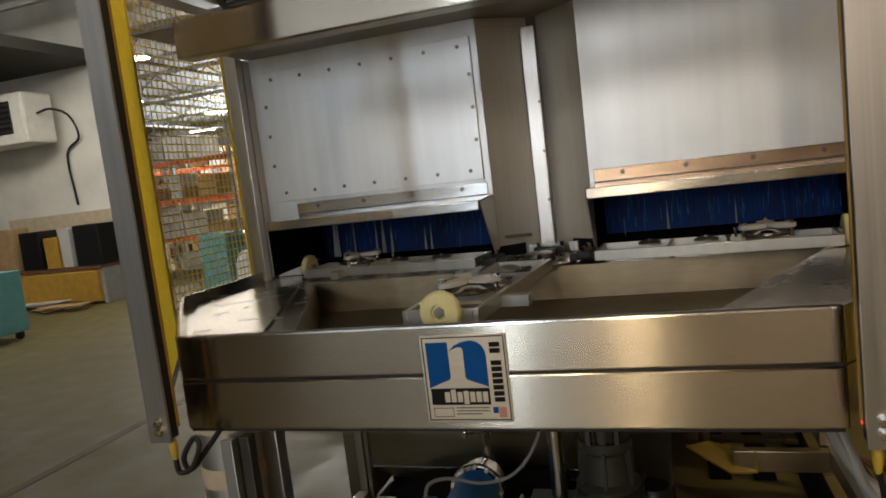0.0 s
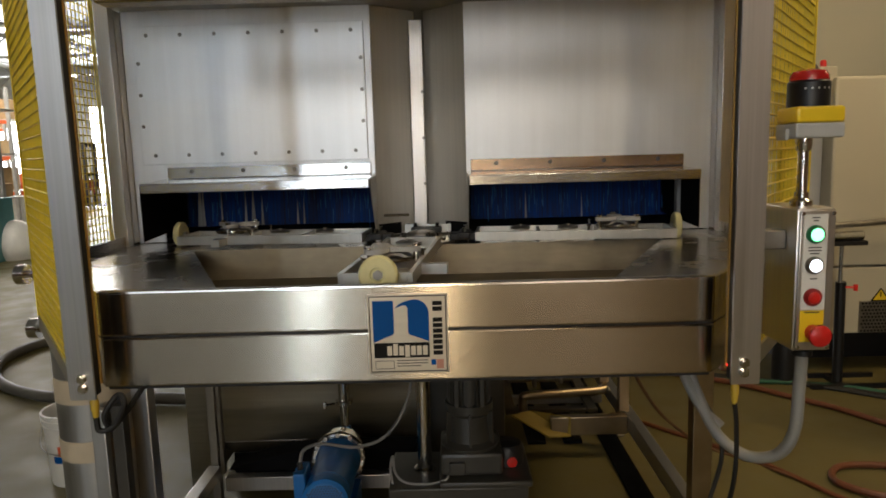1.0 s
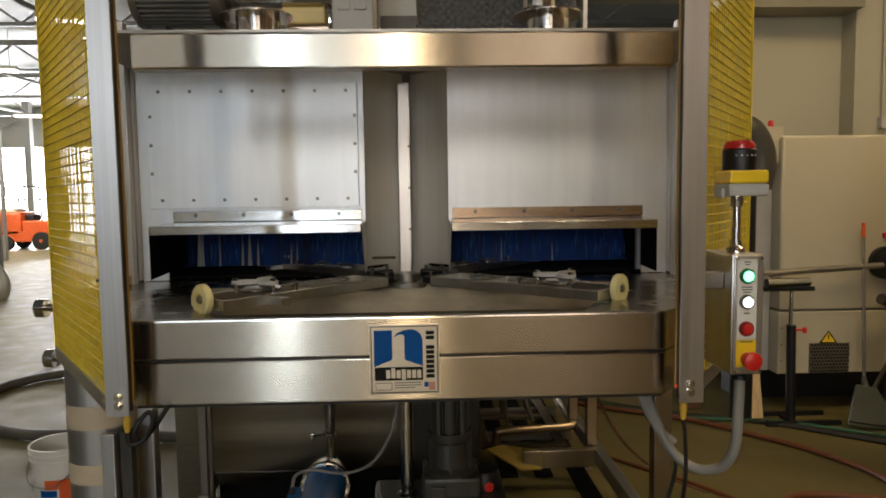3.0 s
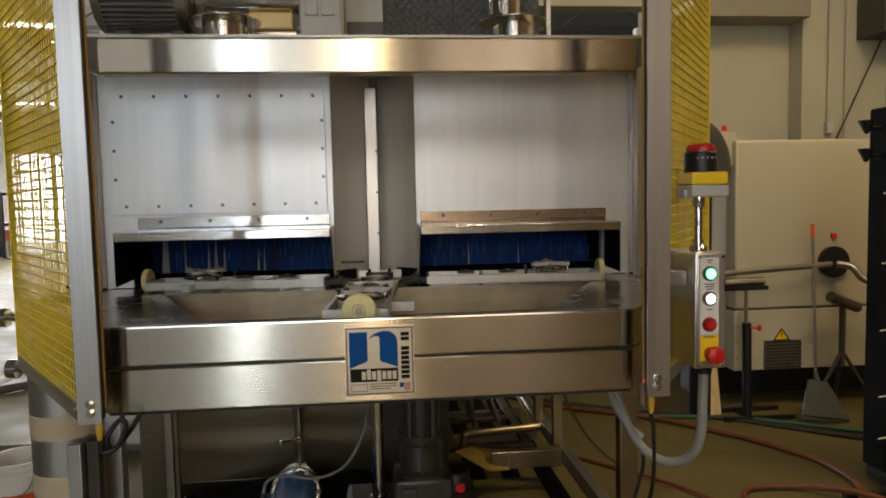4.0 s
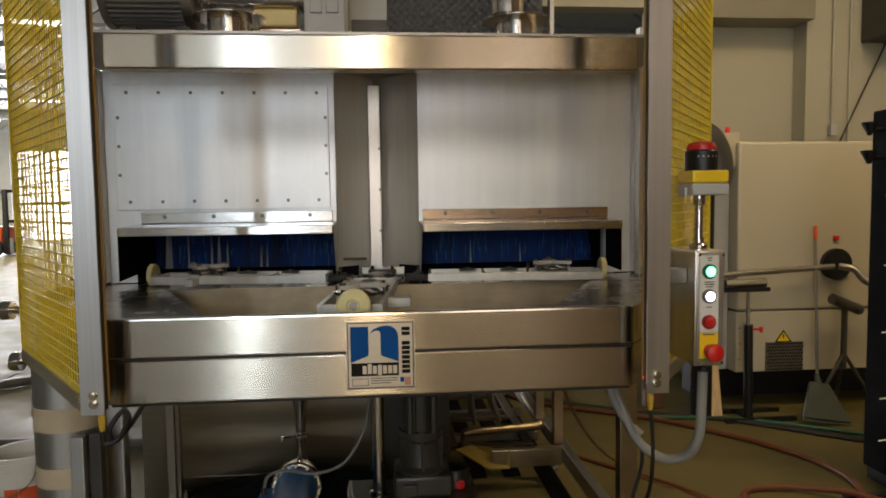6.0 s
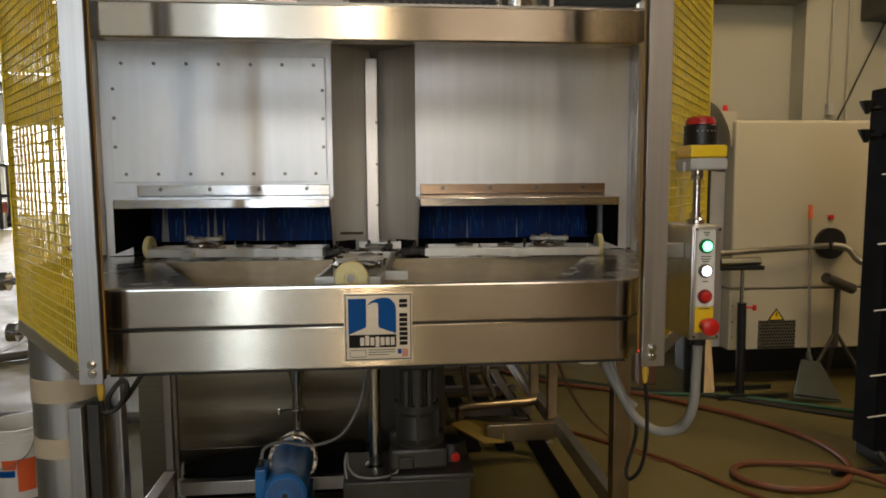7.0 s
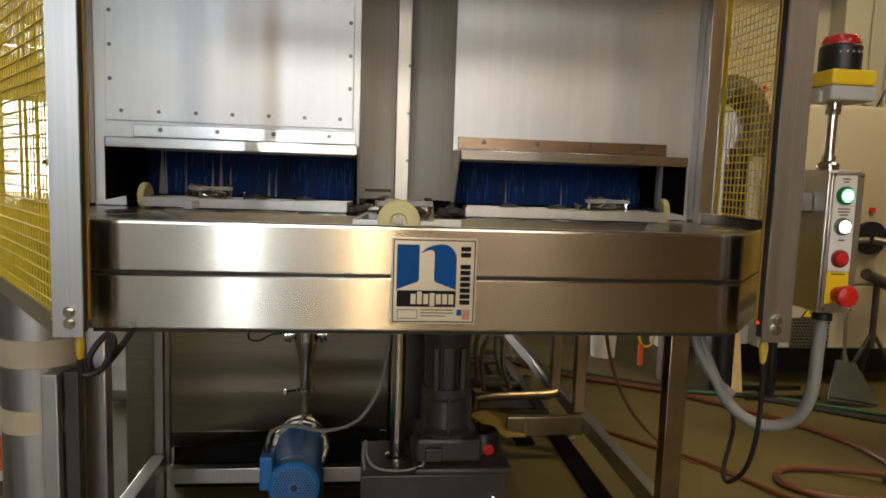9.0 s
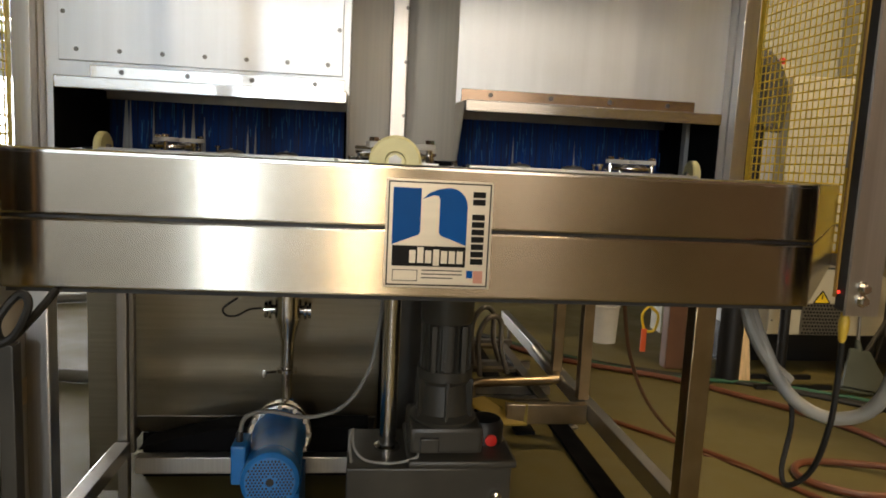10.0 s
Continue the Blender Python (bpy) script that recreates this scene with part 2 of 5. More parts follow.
def hose(bm, points, r, n=10, steps=8):
    line = smooth_line(points, steps)
    rows, side = [], None
    for k, p in enumerate(line):
        d = (line[min(k + 1, len(line) - 1)] - line[max(k - 1, 0)]).normalized()
        if side is None:
            side = d.orthogonal().normalized()
        side = (side - d * side.dot(d)).normalized()
        up = d.cross(side)
        rows.append([bm.verts.new(p + r * (math.cos(j * math.tau / n) * side + math.sin(j * math.tau / n) * up)) for j in range(n)])
    for a, b in zip(rows, rows[1:]):
        for j in range(n):
            bm.faces.new((a[j], a[(j + 1) % n], b[(j + 1) % n], b[j]))
    bm.faces.new(rows[0][::-1])
    bm.faces.new(rows[-1])


def mesh_of(name, bm, material, flat=0.6):
    bmesh.ops.recalc_face_normals(bm, faces=bm.faces)
    for e in bm.edges:
        e.smooth = len(e.link_faces) == 2 and e.calc_face_angle(0) < flat
    layer = bm.faces.layers.int.get("flat")
    for f in bm.faces:
        f.smooth = not (layer and f[layer])
    me = bpy.data.meshes.new(name)
    bm.to_mesh(me)
    bm.free()
    me.materials.append(material)
    return me


def part(name, bm, material, parent, label=""):
    ob = new(name, mesh_of(name, bm, material))
    ob.parent = parent
    return tagged(ob, label)


def thing(name, label, category, at=(0, 0, 0), group=""):
    ob = new(name)
    ob.empty_display_size = 0.1
    ob.location = at
    return tagged(ob, label, category, group)


def solid(name, bm, material, label, category, group=""):
    return tagged(new(name, mesh_of(name, bm, material)), label, category, group)


def structure(name, bm, material, label=""):
    return tagged(new(name, mesh_of(name, bm, material)), label, kind="structure")


def B():
    return bmesh.new()


def bx(*a, **k):
    bm = bmesh.new()
    box(bm, *a, **k)
    return bm


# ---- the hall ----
# unseen light openings added in the wall behind: x from, x to, sill, head
FILL_OPENINGS = ((-5.6, -2.6, 2.2, 4.5), (-2.25, -1.83, 0.6, 4.4), (-1.83, -0.5, 2.6, 4.4), (-0.32, 0.10, 0.6, 4.4), (0.9, 2.9, 2.4, 4.6))


def hall():
    structure("floor", bx(-40, 16, -14, 45, -0.2, 0.0), FLOOR, "sealed beige concrete floor, scuffed and dusty")
    # roof deck and beams
    structure("ceiling", bx(-40, 16, -14, 45, 6.2, 6.4), ROOF)
    bm = B()
    for k in range(12):
        y = -12 + 5 * k
        box(bm, -40, 16, y - 0.06, y + 0.06, 5.9, 6.05)
        box(bm, -40, 16, y - 0.05, y + 0.05, 5.2, 5.28)
        for j in range(28):
            x = -40 + 2 * j
            rod(bm, (x, y, 5.26), (x + 1, y, 5.95), 0.025, 6)
            rod(bm, (x + 1, y, 5.95), (x + 2, y, 5.26), 0.025, 6)
    for k in range(8):
        rod(bm, (-38 + 5 * k, -14, 5.7), (-38 + 5 * k, 45, 5.7), 0.06, 8)
    structure("ceiling_trusses", bm, TRUSS)
    # walls
    structure("wall_right", bx(4.6, 4.8, 0.5, 4.6, 0, 6.2), WALL)
    # unseen stretch, split off in brown to darken the skirt's right-hand reflections
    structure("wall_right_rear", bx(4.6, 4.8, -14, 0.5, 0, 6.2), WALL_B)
    structure("wall_back_right", bx(2.45, 4.6, 4.4, 4.6, 0, 6.2), WALL)
    structure("wall_pier", bx(3.80, 4.6, 4.2, 4.398, 0, 6.2), WALL)
    # the shade on this face is put into its darker colour
    structure("wall_header", bx(2.45, 3.797, 4.08, 4.398, 3.16, 6.2), TRIM_W)
    structure("trim_beam", bx(0.8, 2.447, 4.2, 4.398, 3.27, 3.45), WALL)
    # unseen, added to stop sky light leaking in
    structure("wall_link", bx(4.8, 12.0, 4.4, 4.6, 0, 6.2), WALL_L)
    structure("wall_right_far", bx(12.0, 12.2, 4.6, 33, 0, 6.2), WALL_L)
    structure("wall_near_left", bx(-40, -9.6, 9.8, 10.0, 0, 6.2), WALL_N)
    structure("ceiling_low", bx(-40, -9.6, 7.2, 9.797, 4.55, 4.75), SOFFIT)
    structure("wall_west", bx(-40.2, -40, -14, 45, 0, 6.2), WALL_L)
    # far wall with two glazed overhead doors
    bm = B()
    box(bm, -40, -22.5, 33, 33.3, 0, 6.2)
    box(bm, -18.3, -17.6, 33, 33.3, 0, 6.2)
    box(bm, -13.2, 12.2, 33, 33.3, 0, 6.2)
    box(bm, -22.5, -18.3, 33, 33.3, 4.3, 6.2)
    box(bm, -17.6, -13.2, 33, 33.3, 4.3, 6.2)
    structure("wall_far", bm, WALL_L)
    # unseen wall behind the camera, with added openings that light the steel
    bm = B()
    for x0, x1, z0, z1 in FILL_OPENINGS:
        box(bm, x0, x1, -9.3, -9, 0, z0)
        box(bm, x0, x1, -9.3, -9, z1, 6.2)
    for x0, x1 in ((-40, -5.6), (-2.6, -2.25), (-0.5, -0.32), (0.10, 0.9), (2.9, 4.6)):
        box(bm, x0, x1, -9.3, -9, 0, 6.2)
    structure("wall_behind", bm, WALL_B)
    for n, (x0, x1, y, z0, z1) in enumerate(((-22.5, -18.3, 33.1, 0, 4.3), (-17.6, -13.2, 33.1, 0, 4.3), *((x0, x1, -9.2, z0, z1) for x0, x1, z0, z1 in FILL_OPENINGS))):
        win = tagged(new(f"window_{n + 1}"), "glazed panes with dark bars: sunlit overhead doors, and unseen light openings added behind", kind="structure")
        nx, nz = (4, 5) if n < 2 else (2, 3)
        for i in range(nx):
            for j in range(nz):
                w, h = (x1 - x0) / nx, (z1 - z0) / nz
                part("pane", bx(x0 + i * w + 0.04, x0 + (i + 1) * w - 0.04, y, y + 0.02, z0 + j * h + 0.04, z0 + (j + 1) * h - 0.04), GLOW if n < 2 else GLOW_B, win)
        bm = B()
        for i in range(nx + 1):
            x = x0 + (x1 - x0) * i / nx
            box(bm, x - 0.04, x + 0.04, y - 0.02, y + 0.04, z0, z1)
        for j in range(nz + 1):
            z = z0 + (z1 - z0) * j / nz
            box(bm, x0, x1, y - 0.018, y + 0.038, z - 0.04, z + 0.04)
        part("window_frame", bm, TRUSS, win)


hall()
area_lamp("dock_daylight", look((-17.9, 32.6, 2.3), (-8, 0, 0.5)), 9, 4, 5000, (0.93, 0.97, 1.0))
# fill lamps in the added openings, tinted for the streaks in the steel
for (x0, x1, z0, z1), watts, tint in zip(FILL_OPENINGS, (34, 92, 32, 54, 25), ((0.84, 0.93, 1.0), (0.74, 0.88, 1.0), (0.84, 0.93, 1.0), (1.0, 0.80, 0.52), (1.0, 0.74, 0.50))):
    area_lamp("behind_fill", look(((x0 + x1) / 2, -8.9, (z0 + z1) / 2), ((x0 + x1) / 2, 0, 1.4)), x1 - x0 - 0.1, z1 - z0 - 0.1, watts, tint)


def ceiling_lamps():
    base = thing("ceiling_light", "white strip light fitting with bright tubes hung under the roof", "ceiling light", (0, 0, 5.05), "ceiling lights")
    for x in (-0.4, 0.4):
        bm = B()
        rod(bm, (x, 0, 0.09), (x, 0, 1.16), 0.006, 6)
        part("hanger", bm, TRUSS, base)
    part("housing", bx(-0.62, 0.62, -0.15, 0.15, 0.03, 0.10, bev=0.01), WHITE_P, base)
    for s in (-0.07, 0.07):
        bm = B()
        rod(bm, (-0.6, s, 0.0), (0.6, s, 0.0), 0.02, 8)
        part("tube", bm, TUBE_L, base)
    first = True
    for x in (-30, -25, -20, -15.5, -11, -6.5, -2.2, 3.5):
        for y in (-6.5, -2.5, 2.2, 7, 12, 17, 22, 27):
            if x > 1 and y > 3:
                continue
            m = pose(x, y, 5.05, 0, 0, 12 if x < -5 else 0)
            if x > -5 and y < 0:
                m = pose(-0.22 if x < 0 else 2.2, y + (0.6 if x < 0 else -1.9), 5.05, 0, 0, 90)
            if first:
                base.matrix_basis = m
                first = False
            else:
                copy_thing(base, m)


ceiling_lamps()
area_lamp("lamp_row_behind", look((-0.22, -5.2, 4.9), (-0.22, -5.1, 0)), 0.22, 3.4, 100, (1.0, 0.84, 0.60))
area_lamp("lamp_row_corner", look((2.2, -4.4, 4.9), (2.2, -4.3, 0)), 0.22, 1.8, 18, (1.0, 0.74, 0.42))
# added fill that brightens the right wall and the floor under the stand
area_lamp("fill_right", look((3.5, 0.9, 4.9), (3.3, 1.0, 0)), 0.35, 4.0, 145, (1.0, 0.74, 0.40))
# added fill, tilted to brighten the near left wall
area_lamp("fill_left", look((-8.6, 6.2, 4.9), (-9.4, 7.6, 0)), 5, 0.6, 200, (1.0, 0.94, 0.82))
area_lamp("lamp_row_hall", look((-13.0, 18.0, 4.9), (-13.0, 18.1, 0)), 8, 8, 1500, (1.0, 0.92, 0.78))

# ---- the washer: tray and front ----
PIT = [(-0.40, 0.06), (0.42, 0.06), (0.80, 0.86), (-0.76, 0.86)]


def hex_bolt(bm, p, d, r=0.008, h=0.006):
    p, d = Vector(p), Vector(d)
    rod(bm, p, p + d * h * 0.3, r * 1.5, 12)
    rod(bm, p + d * h * 0.3, p + d * h, r, 6)


def bolt_row(name, places, r, h, parent, material=BOLT):
    """Alike bolts that point to the front, each an object on one shared mesh."""
    bm = bmesh.new()
    hex_bolt(bm, (0, 0, 0), (0, -1, 0), r, h)
    me = mesh_of(name, bm, material)
    for p in places:
        ob = new(name, me)
        ob.parent = parent
        ob.location = p


def washer():
    w = thing("parts_washer", "brushed stainless steel rotary parts washer with open loading bay", "washing machine")
    # front skirt in two folded bands
    bm = B()
    box(bm, -0.645, 0.645, 0.0, 0.012, 1.2505, 1.346, bev=0.004)
    part("upper_skirt", bm, STEEL_H, w)
    part("lower_skirt", bx(-0.645, 0.645, -0.002, 0.012, 1.140, 1.2465, bev=0.004), STEEL_H, w)
    part("skirt_joint", bx(-0.643, 0.643, 0.006, 0.014, 1.2445, 1.2525), BLACK, w)
    part("lower_seal", bx(-0.64, 0.64, 0.004, 0.012, 1.134, 1.141), RUBBER, w)
    for s in (-1, 1):
        bm = B()
        a, b = Vector((s * 0.647, 0.004, 0)), Vector((s * (1.07 if s < 0 else 1.095), 0.56, 0))
        d = (b - a).normalized()
        nn = Vector((d.y, -d.x, 0)) * (-s) * -1
        for z0, z1 in ((1.2505, 1.346), (1.140, 1.2465)):
            q = [a, b, b - nn * 0.01, a - nn * 0.01]
            lo = [bm.verts.new((p.x, p.y, z0)) for p in q]
            hi = [bm.verts.new((p.x, p.y, z1)) for p in q]
            bm.faces.new(lo)
            bm.faces.new(hi[::-1])
            for j in range(4):
                bm.faces.new((lo[j], lo[(j + 1) % 4], hi[(j + 1) % 4], hi[j]))
        part("side_skirt", bm, STEEL_H, w)
        part("rear_skirt", bx(*sorted((s * 1.06, s * 1.07)), 0.562, 2.2, 1.14, 1.346), STEEL_H, w)
    # rounded rim along the front and the deck inside it
    bm = B()
    hose(bm, [(-0.64, 0.006, 1.343), (-0.2, 0.006, 1.343), (0.2, 0.006, 1.343), (0.64, 0.006, 1.343)], 0.0065, 10, 2)
    part("front_rim", bm, STEEL_SH, w)
    bm = B()
    ring_o = [bm.verts.new((x, y, 1.312)) for x, y in [(-0.64, 0.012), (0.64, 0.012), (1.06, 0.56), (1.06, 1.2), (-1.06, 1.2), (-1.06, 0.56)]]
    pit = [bm.verts.new((x, y, 1.312)) for x, y in PIT]
    o, p = ring_o, pit
    for f in ((o[0], o[1], p[1], p[0]), (o[1], o[2], p[2], p[1]), (o[2], o[3], p[2]), (o[3], o[4], p[3], p[2]), (o[4], o[5], p[3]), (o[5], o[0], p[0], p[3])):
        bm.faces.new(f)
    tray = part("tray", bm, TRAY, w, "wet stainless drip tray")
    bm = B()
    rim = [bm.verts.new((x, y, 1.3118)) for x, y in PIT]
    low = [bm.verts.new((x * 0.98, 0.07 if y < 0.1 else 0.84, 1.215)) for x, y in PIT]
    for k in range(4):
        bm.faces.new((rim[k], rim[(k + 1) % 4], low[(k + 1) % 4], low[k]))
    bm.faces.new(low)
    part("well", bm, WELL, tray, "dull brown sunken well of the tray")
    # two loose corner covers on the deck
    for s in (-1, 1):
        bm = B()
        prism(bm, [(s * 0.47, 0.03), (s * 0.63, 0.03), (s * 1.0, 0.54), (s * 0.98, 0.80), (s * 0.79, 0.80)][::s], 1.313, 1.319)
        part("corner_cover", bm, TRAY, w)
    # cabinet fronts
    for s in (-1, 1):
        body = part("cabinet", bx(*sorted((s * 0.165, s * 1.045)), 1.10, 1.108, 1.53, 2.136), STEEL_2B, w, "satin stainless wash cabinet front")
        part("cabinet_roof", bx(*sorted((s * 0.165, s * 1.045)), 1.108, 2.2, 2.122, 2.134), STEEL_2B, w)
        # inside faces in black: the cabinet's inner shade is put into the colour
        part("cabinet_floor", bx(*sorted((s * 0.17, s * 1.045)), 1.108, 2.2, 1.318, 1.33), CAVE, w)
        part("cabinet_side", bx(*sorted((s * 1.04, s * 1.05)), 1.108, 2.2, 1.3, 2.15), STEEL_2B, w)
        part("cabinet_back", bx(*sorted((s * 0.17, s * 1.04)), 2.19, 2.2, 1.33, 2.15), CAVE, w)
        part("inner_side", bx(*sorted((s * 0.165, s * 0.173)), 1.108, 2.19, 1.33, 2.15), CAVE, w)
        # hood over the slot
        bm = B()
        x0, x1 = sorted((s * 0.168, s * 0.94))
        slab(bm, [(x0, 0.905, 1.531), (x1, 0.905, 1.531), (x1, 1.10, 1.541), (x0, 1.10, 1.541)], 0.004)
        box(bm, x0, x1, 0.896, 0.906, 1.504, 1.537, bev=0.003)
        hood = part("hood", bm, STEEL_HOOD, w, "folded stainless rain hood over the slot")
        bm = B()
        xi = s * 0.168
        slab(bm, [(xi, 0.907, 1.53), (xi, 1.10, 1.540), (xi, 1.10, 1.34), (xi, 1.05, 1.34)][::s], 0.004)
        part("slot_cheek", bm, STEEL_MID, w)
        # backing rail of the hood
        xa, xb = sorted((s * 0.18, s * (0.917 if s < 0 else 0.945)))
        rail = part("hood_rail", bx(xa, xb, 1.086, 1.096, 1.546, 1.587, bev=0.002), STEEL_HOOD if s < 0 else STEEL_WARM, w)
        bolt_row("rail_bolt", [(xa + (xb - xa) * (0.12 + 0.253 * k), 1.086, 1.571) for k in range(4)], 0.005, 0.005, rail)
        part("curtain_bar", bx(*sorted((s * 0.178, s * 0.99)), 1.286, 1.294, 1.506, 1.60, bev=0.001), STEEL_DK, w, "dull steel bar that holds the bristles")
        # brush curtain: dark board and many bristle strips
        part("curtain_backing", bx(*sorted((s * 0.185, s * 0.985)), 1.335, 1.340, 1.345, 1.60), BRISTLE, w)
        bm = B()
        rnd = random.Random(5 + s)
        k = 0
        x = 0.19
        while x < 0.975:
            wd = rnd.uniform(0.003, 0.008)
            y = 1.315 + rnd.uniform(-0.008, 0.008)
            z = 1.352 + rnd.uniform(0, 0.018) * (rnd.random() < 0.35)
            a, b = s * x, s * (x + wd * 0.8)
            lean = rnd.uniform(-0.004, 0.004)
            q = [bm.verts.new(v) for v in ((a + lean, y, z), (b + lean, y, z), (b, y + 0.004, 1.60), (a, y + 0.004, 1.60))]
            bm.faces.new(q)
            x += wd
        tagged(part("brush_curtain", bm, BRISTLE, w, "blue bristle splash curtain"), kind="stuff")
        # paler strands, and grey slivers that stand for gaps showing the lighter wall behind
        bm = B()
        for k in range(70):
            x = s * (0.20 + 0.75 * rnd.random() ** (1.3 if s < 0 else 0.8))
            z, ln, wd = 1.40 + 0.13 * rnd.random(), rnd.uniform(0.02, 0.07), rnd.uniform(0.0006, 0.0014)
            lean = rnd.uniform(-0.003, 0.003)
            bm.faces.new([bm.verts.new(v) for v in ((x - wd + lean, 1.300, z - ln), (x + wd + lean, 1.300, z - ln), (x + wd, 1.304, z), (x - wd, 1.304, z))])
        tagged(part("pale_bristle", bm, BRISTLE_L, w), kind="stuff")
        bm = B()
        for u, top, wd in ((0.885, 1.56, 0.012), (0.873, 1.53, 0.007), (0.80, 1.54, 0.004), (0.705, 1.50, 0.006), (0.675, 1.52, 0.009), (0.64, 1.47, 0.006), (0.50, 1.45, 0.005), (0.475, 1.46, 0.004)) if s < 0 else ((0.40, 1.46, 0.004), (0.62, 1.45, 0.003)):
            x = s * u
            bm.faces.new([bm.verts.new(v) for v in ((x - wd, 1.296, 1.35), (x + wd, 1.296, 1.35), (x, 1.303, top))])
        tagged(part("curtain_gap", bm, GAP_GREY, w), kind="stuff")
        bm = B()
        prism(bm, [(s * 0.947, 1.315), (s * 1.045, 1.315), (s * 1.045, 1.53), (s * 0.947, 1.53)][::s], 0, 0.007)
        bm.transform(Matrix(((1, 0, 0, 0), (0, 0, 1, 1.101), (0, 1, 0, 0), (0, 0, 0, 1))))
        part("slot_jamb", bm, STEEL_2B, w)
        # slot end plate; the darkness inside the slot is put into its colour
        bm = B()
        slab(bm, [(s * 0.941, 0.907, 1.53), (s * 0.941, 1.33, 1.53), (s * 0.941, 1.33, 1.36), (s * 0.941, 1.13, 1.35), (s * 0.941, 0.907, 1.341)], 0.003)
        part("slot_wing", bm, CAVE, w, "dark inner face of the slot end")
        part("corner_filler", bx(*sorted((s * 1.046, s * 1.062)), 1.0605, 1.107, 1.32, 2.134), STEEL_V, w)
        # upright flap post at the outer end of the slot
        if s > 0:
            part("slot_post", bx(0.925, 0.943, 1.09, 1.12, 1.33, 1.54), GREY_L, w)
        # angle frames beside the cabinet
        bm = B()
        box(bm, *sorted((s * 1.05, s * 1.10)), 1.02, 1.06, 1.14, 2.30, bev=0.003)
        part("rear_post", bm, STEEL_V, w)
    # bolted cover on one cabinet
    cover = part("cover_panel", bx(-1.005, -0.188, 1.090, 1.098, 1.598, 2.082, bev=0.002), STEEL_2B, w, "satin cover sheet held by small bolts")
    spots = [(-0.955 + k * 0.1205, 1.09, z) for k in range(7) for z in (1.631, 2.051)]
    spots += [(x, 1.09, z) for x in (-0.99, -0.20) for z in (1.735, 1.845, 1.955)]
    bolt_row("cover_bolt", spots, 0.0045, 0.005, cover)
    # folded centre recess and its rib
    bm = B()
    for s in (-1, 1):
        slab(bm, [(s * 0.166, 1.10, 1.315), (s * 0.018, 1.235, 1.315), (s * 0.018, 1.235, 2.134), (s * 0.166, 1.10, 2.134)], 0.005)
    part("centre_panel", bm, STEEL_MID, w)
    part("centre_rib", bx(-0.036, 0.016, 1.205, 1.24, 1.315, 2.10, bev=0.004), STEEL_V, w)
    bolt_row("rib_bolt", [(0.010, 1.205, z) for z in (1.50, 1.67, 1.84)], 0.004, 0.005, w)
    part("wear_bar", bx(-0.152, -0.050, 1.114, 1.126, 1.385, 1.395, bev=0.002), BOARD, w)
    # black sheets on the recess stand for its two dark openings
    for s in (-1, 1):
        bm = B()
        slab(bm, [(s * 0.162, 1.0985, 1.318), (s * 0.084, 1.1696, 1.318), (s * 0.084, 1.1696, 1.360), (s * 0.162, 1.0985, 1.360)], 0.002)
        part("painted_arm_gap", bm, CAVE, w)
    # added out of sight to shade the floor under the rear of the machine
    part("rear_shade_slab", bx(-1.03, 1.03, 2.21, 4.1, 1.16, 1.34, bev=0.005), STEEL_DK, w)
    # roof plate and the front beam
    part("roof_plate", bx(-1.05, 1.05, 0.50, 2.2, 2.137, 2.145), STEEL_DK, w)
    part("front_beam", bx(-0.72, 0.755, 0.255, 0.315, 1.984, 2.079, bev=0.005), STEEL_H, w, "brushed square tube across the bay")
    # guard posts with light curtains
    for s in (-1, 1):
        xo, xi = s * 0.704, s * 0.648
        if s < 0:
            xo, xi = -0.672, -0.621
        post = part("guard_post", bx(*sorted((xo, xi)), -0.09, -0.084, 1.145, 2.75), STEEL_V, w, "stainless angle post with grey satin face")
        part("post_flange", bx(*sorted((xo, xo + s * -0.005)), -0.084, -0.03, 1.145, 2.75), STEEL_V, w)
        curtain = part("light_curtain", bx(*sorted((xi + s * 0.002, xi + s * 0.03)), -0.083, -0.058, 1.15, 2.75, bev=0.003), BLACK, w, "black safety light curtain bar")
        part("lens_strip", bx(*sorted((xi - s * 0.001, xi + s * 0.002)), -0.062, -0.056, 1.17, 2.75), AMBER, curtain)
        if s > 0:
            bm = B()
            ring(bm, [(0.0026, 0), (0.0026, 0.0015), (0.0015, 0.002), (0, 0.002)], pose(xi - 0.0005, -0.07, 1.180, 0, -90), 12)
            part("status_lamp", bm, RED_LED, curtain, "small red status lamp")
        bolt_row("post_bolt", [((xo + xi) / 2 - s * 0.004, -0.09, z) for z in (1.170, 1.190)], 0.007, 0.012, post, STEEL_SH)
        bm = B()
        cx = (xo + xi) / 2 + s * -0.010
        ring(bm, [(0.0, -0.004), (0.004, -0.004), (0.006, 0.002), (0.0085, 0.022), (0.0085, 0.034), (0.0065, 0.037), (0.0065, 0.045)], pose(cx, -0.066, 1.1), 12)
        part("cable_plug", bm, OLIVE_Y, w, "yellow moulded cable plug")
        bm = B()
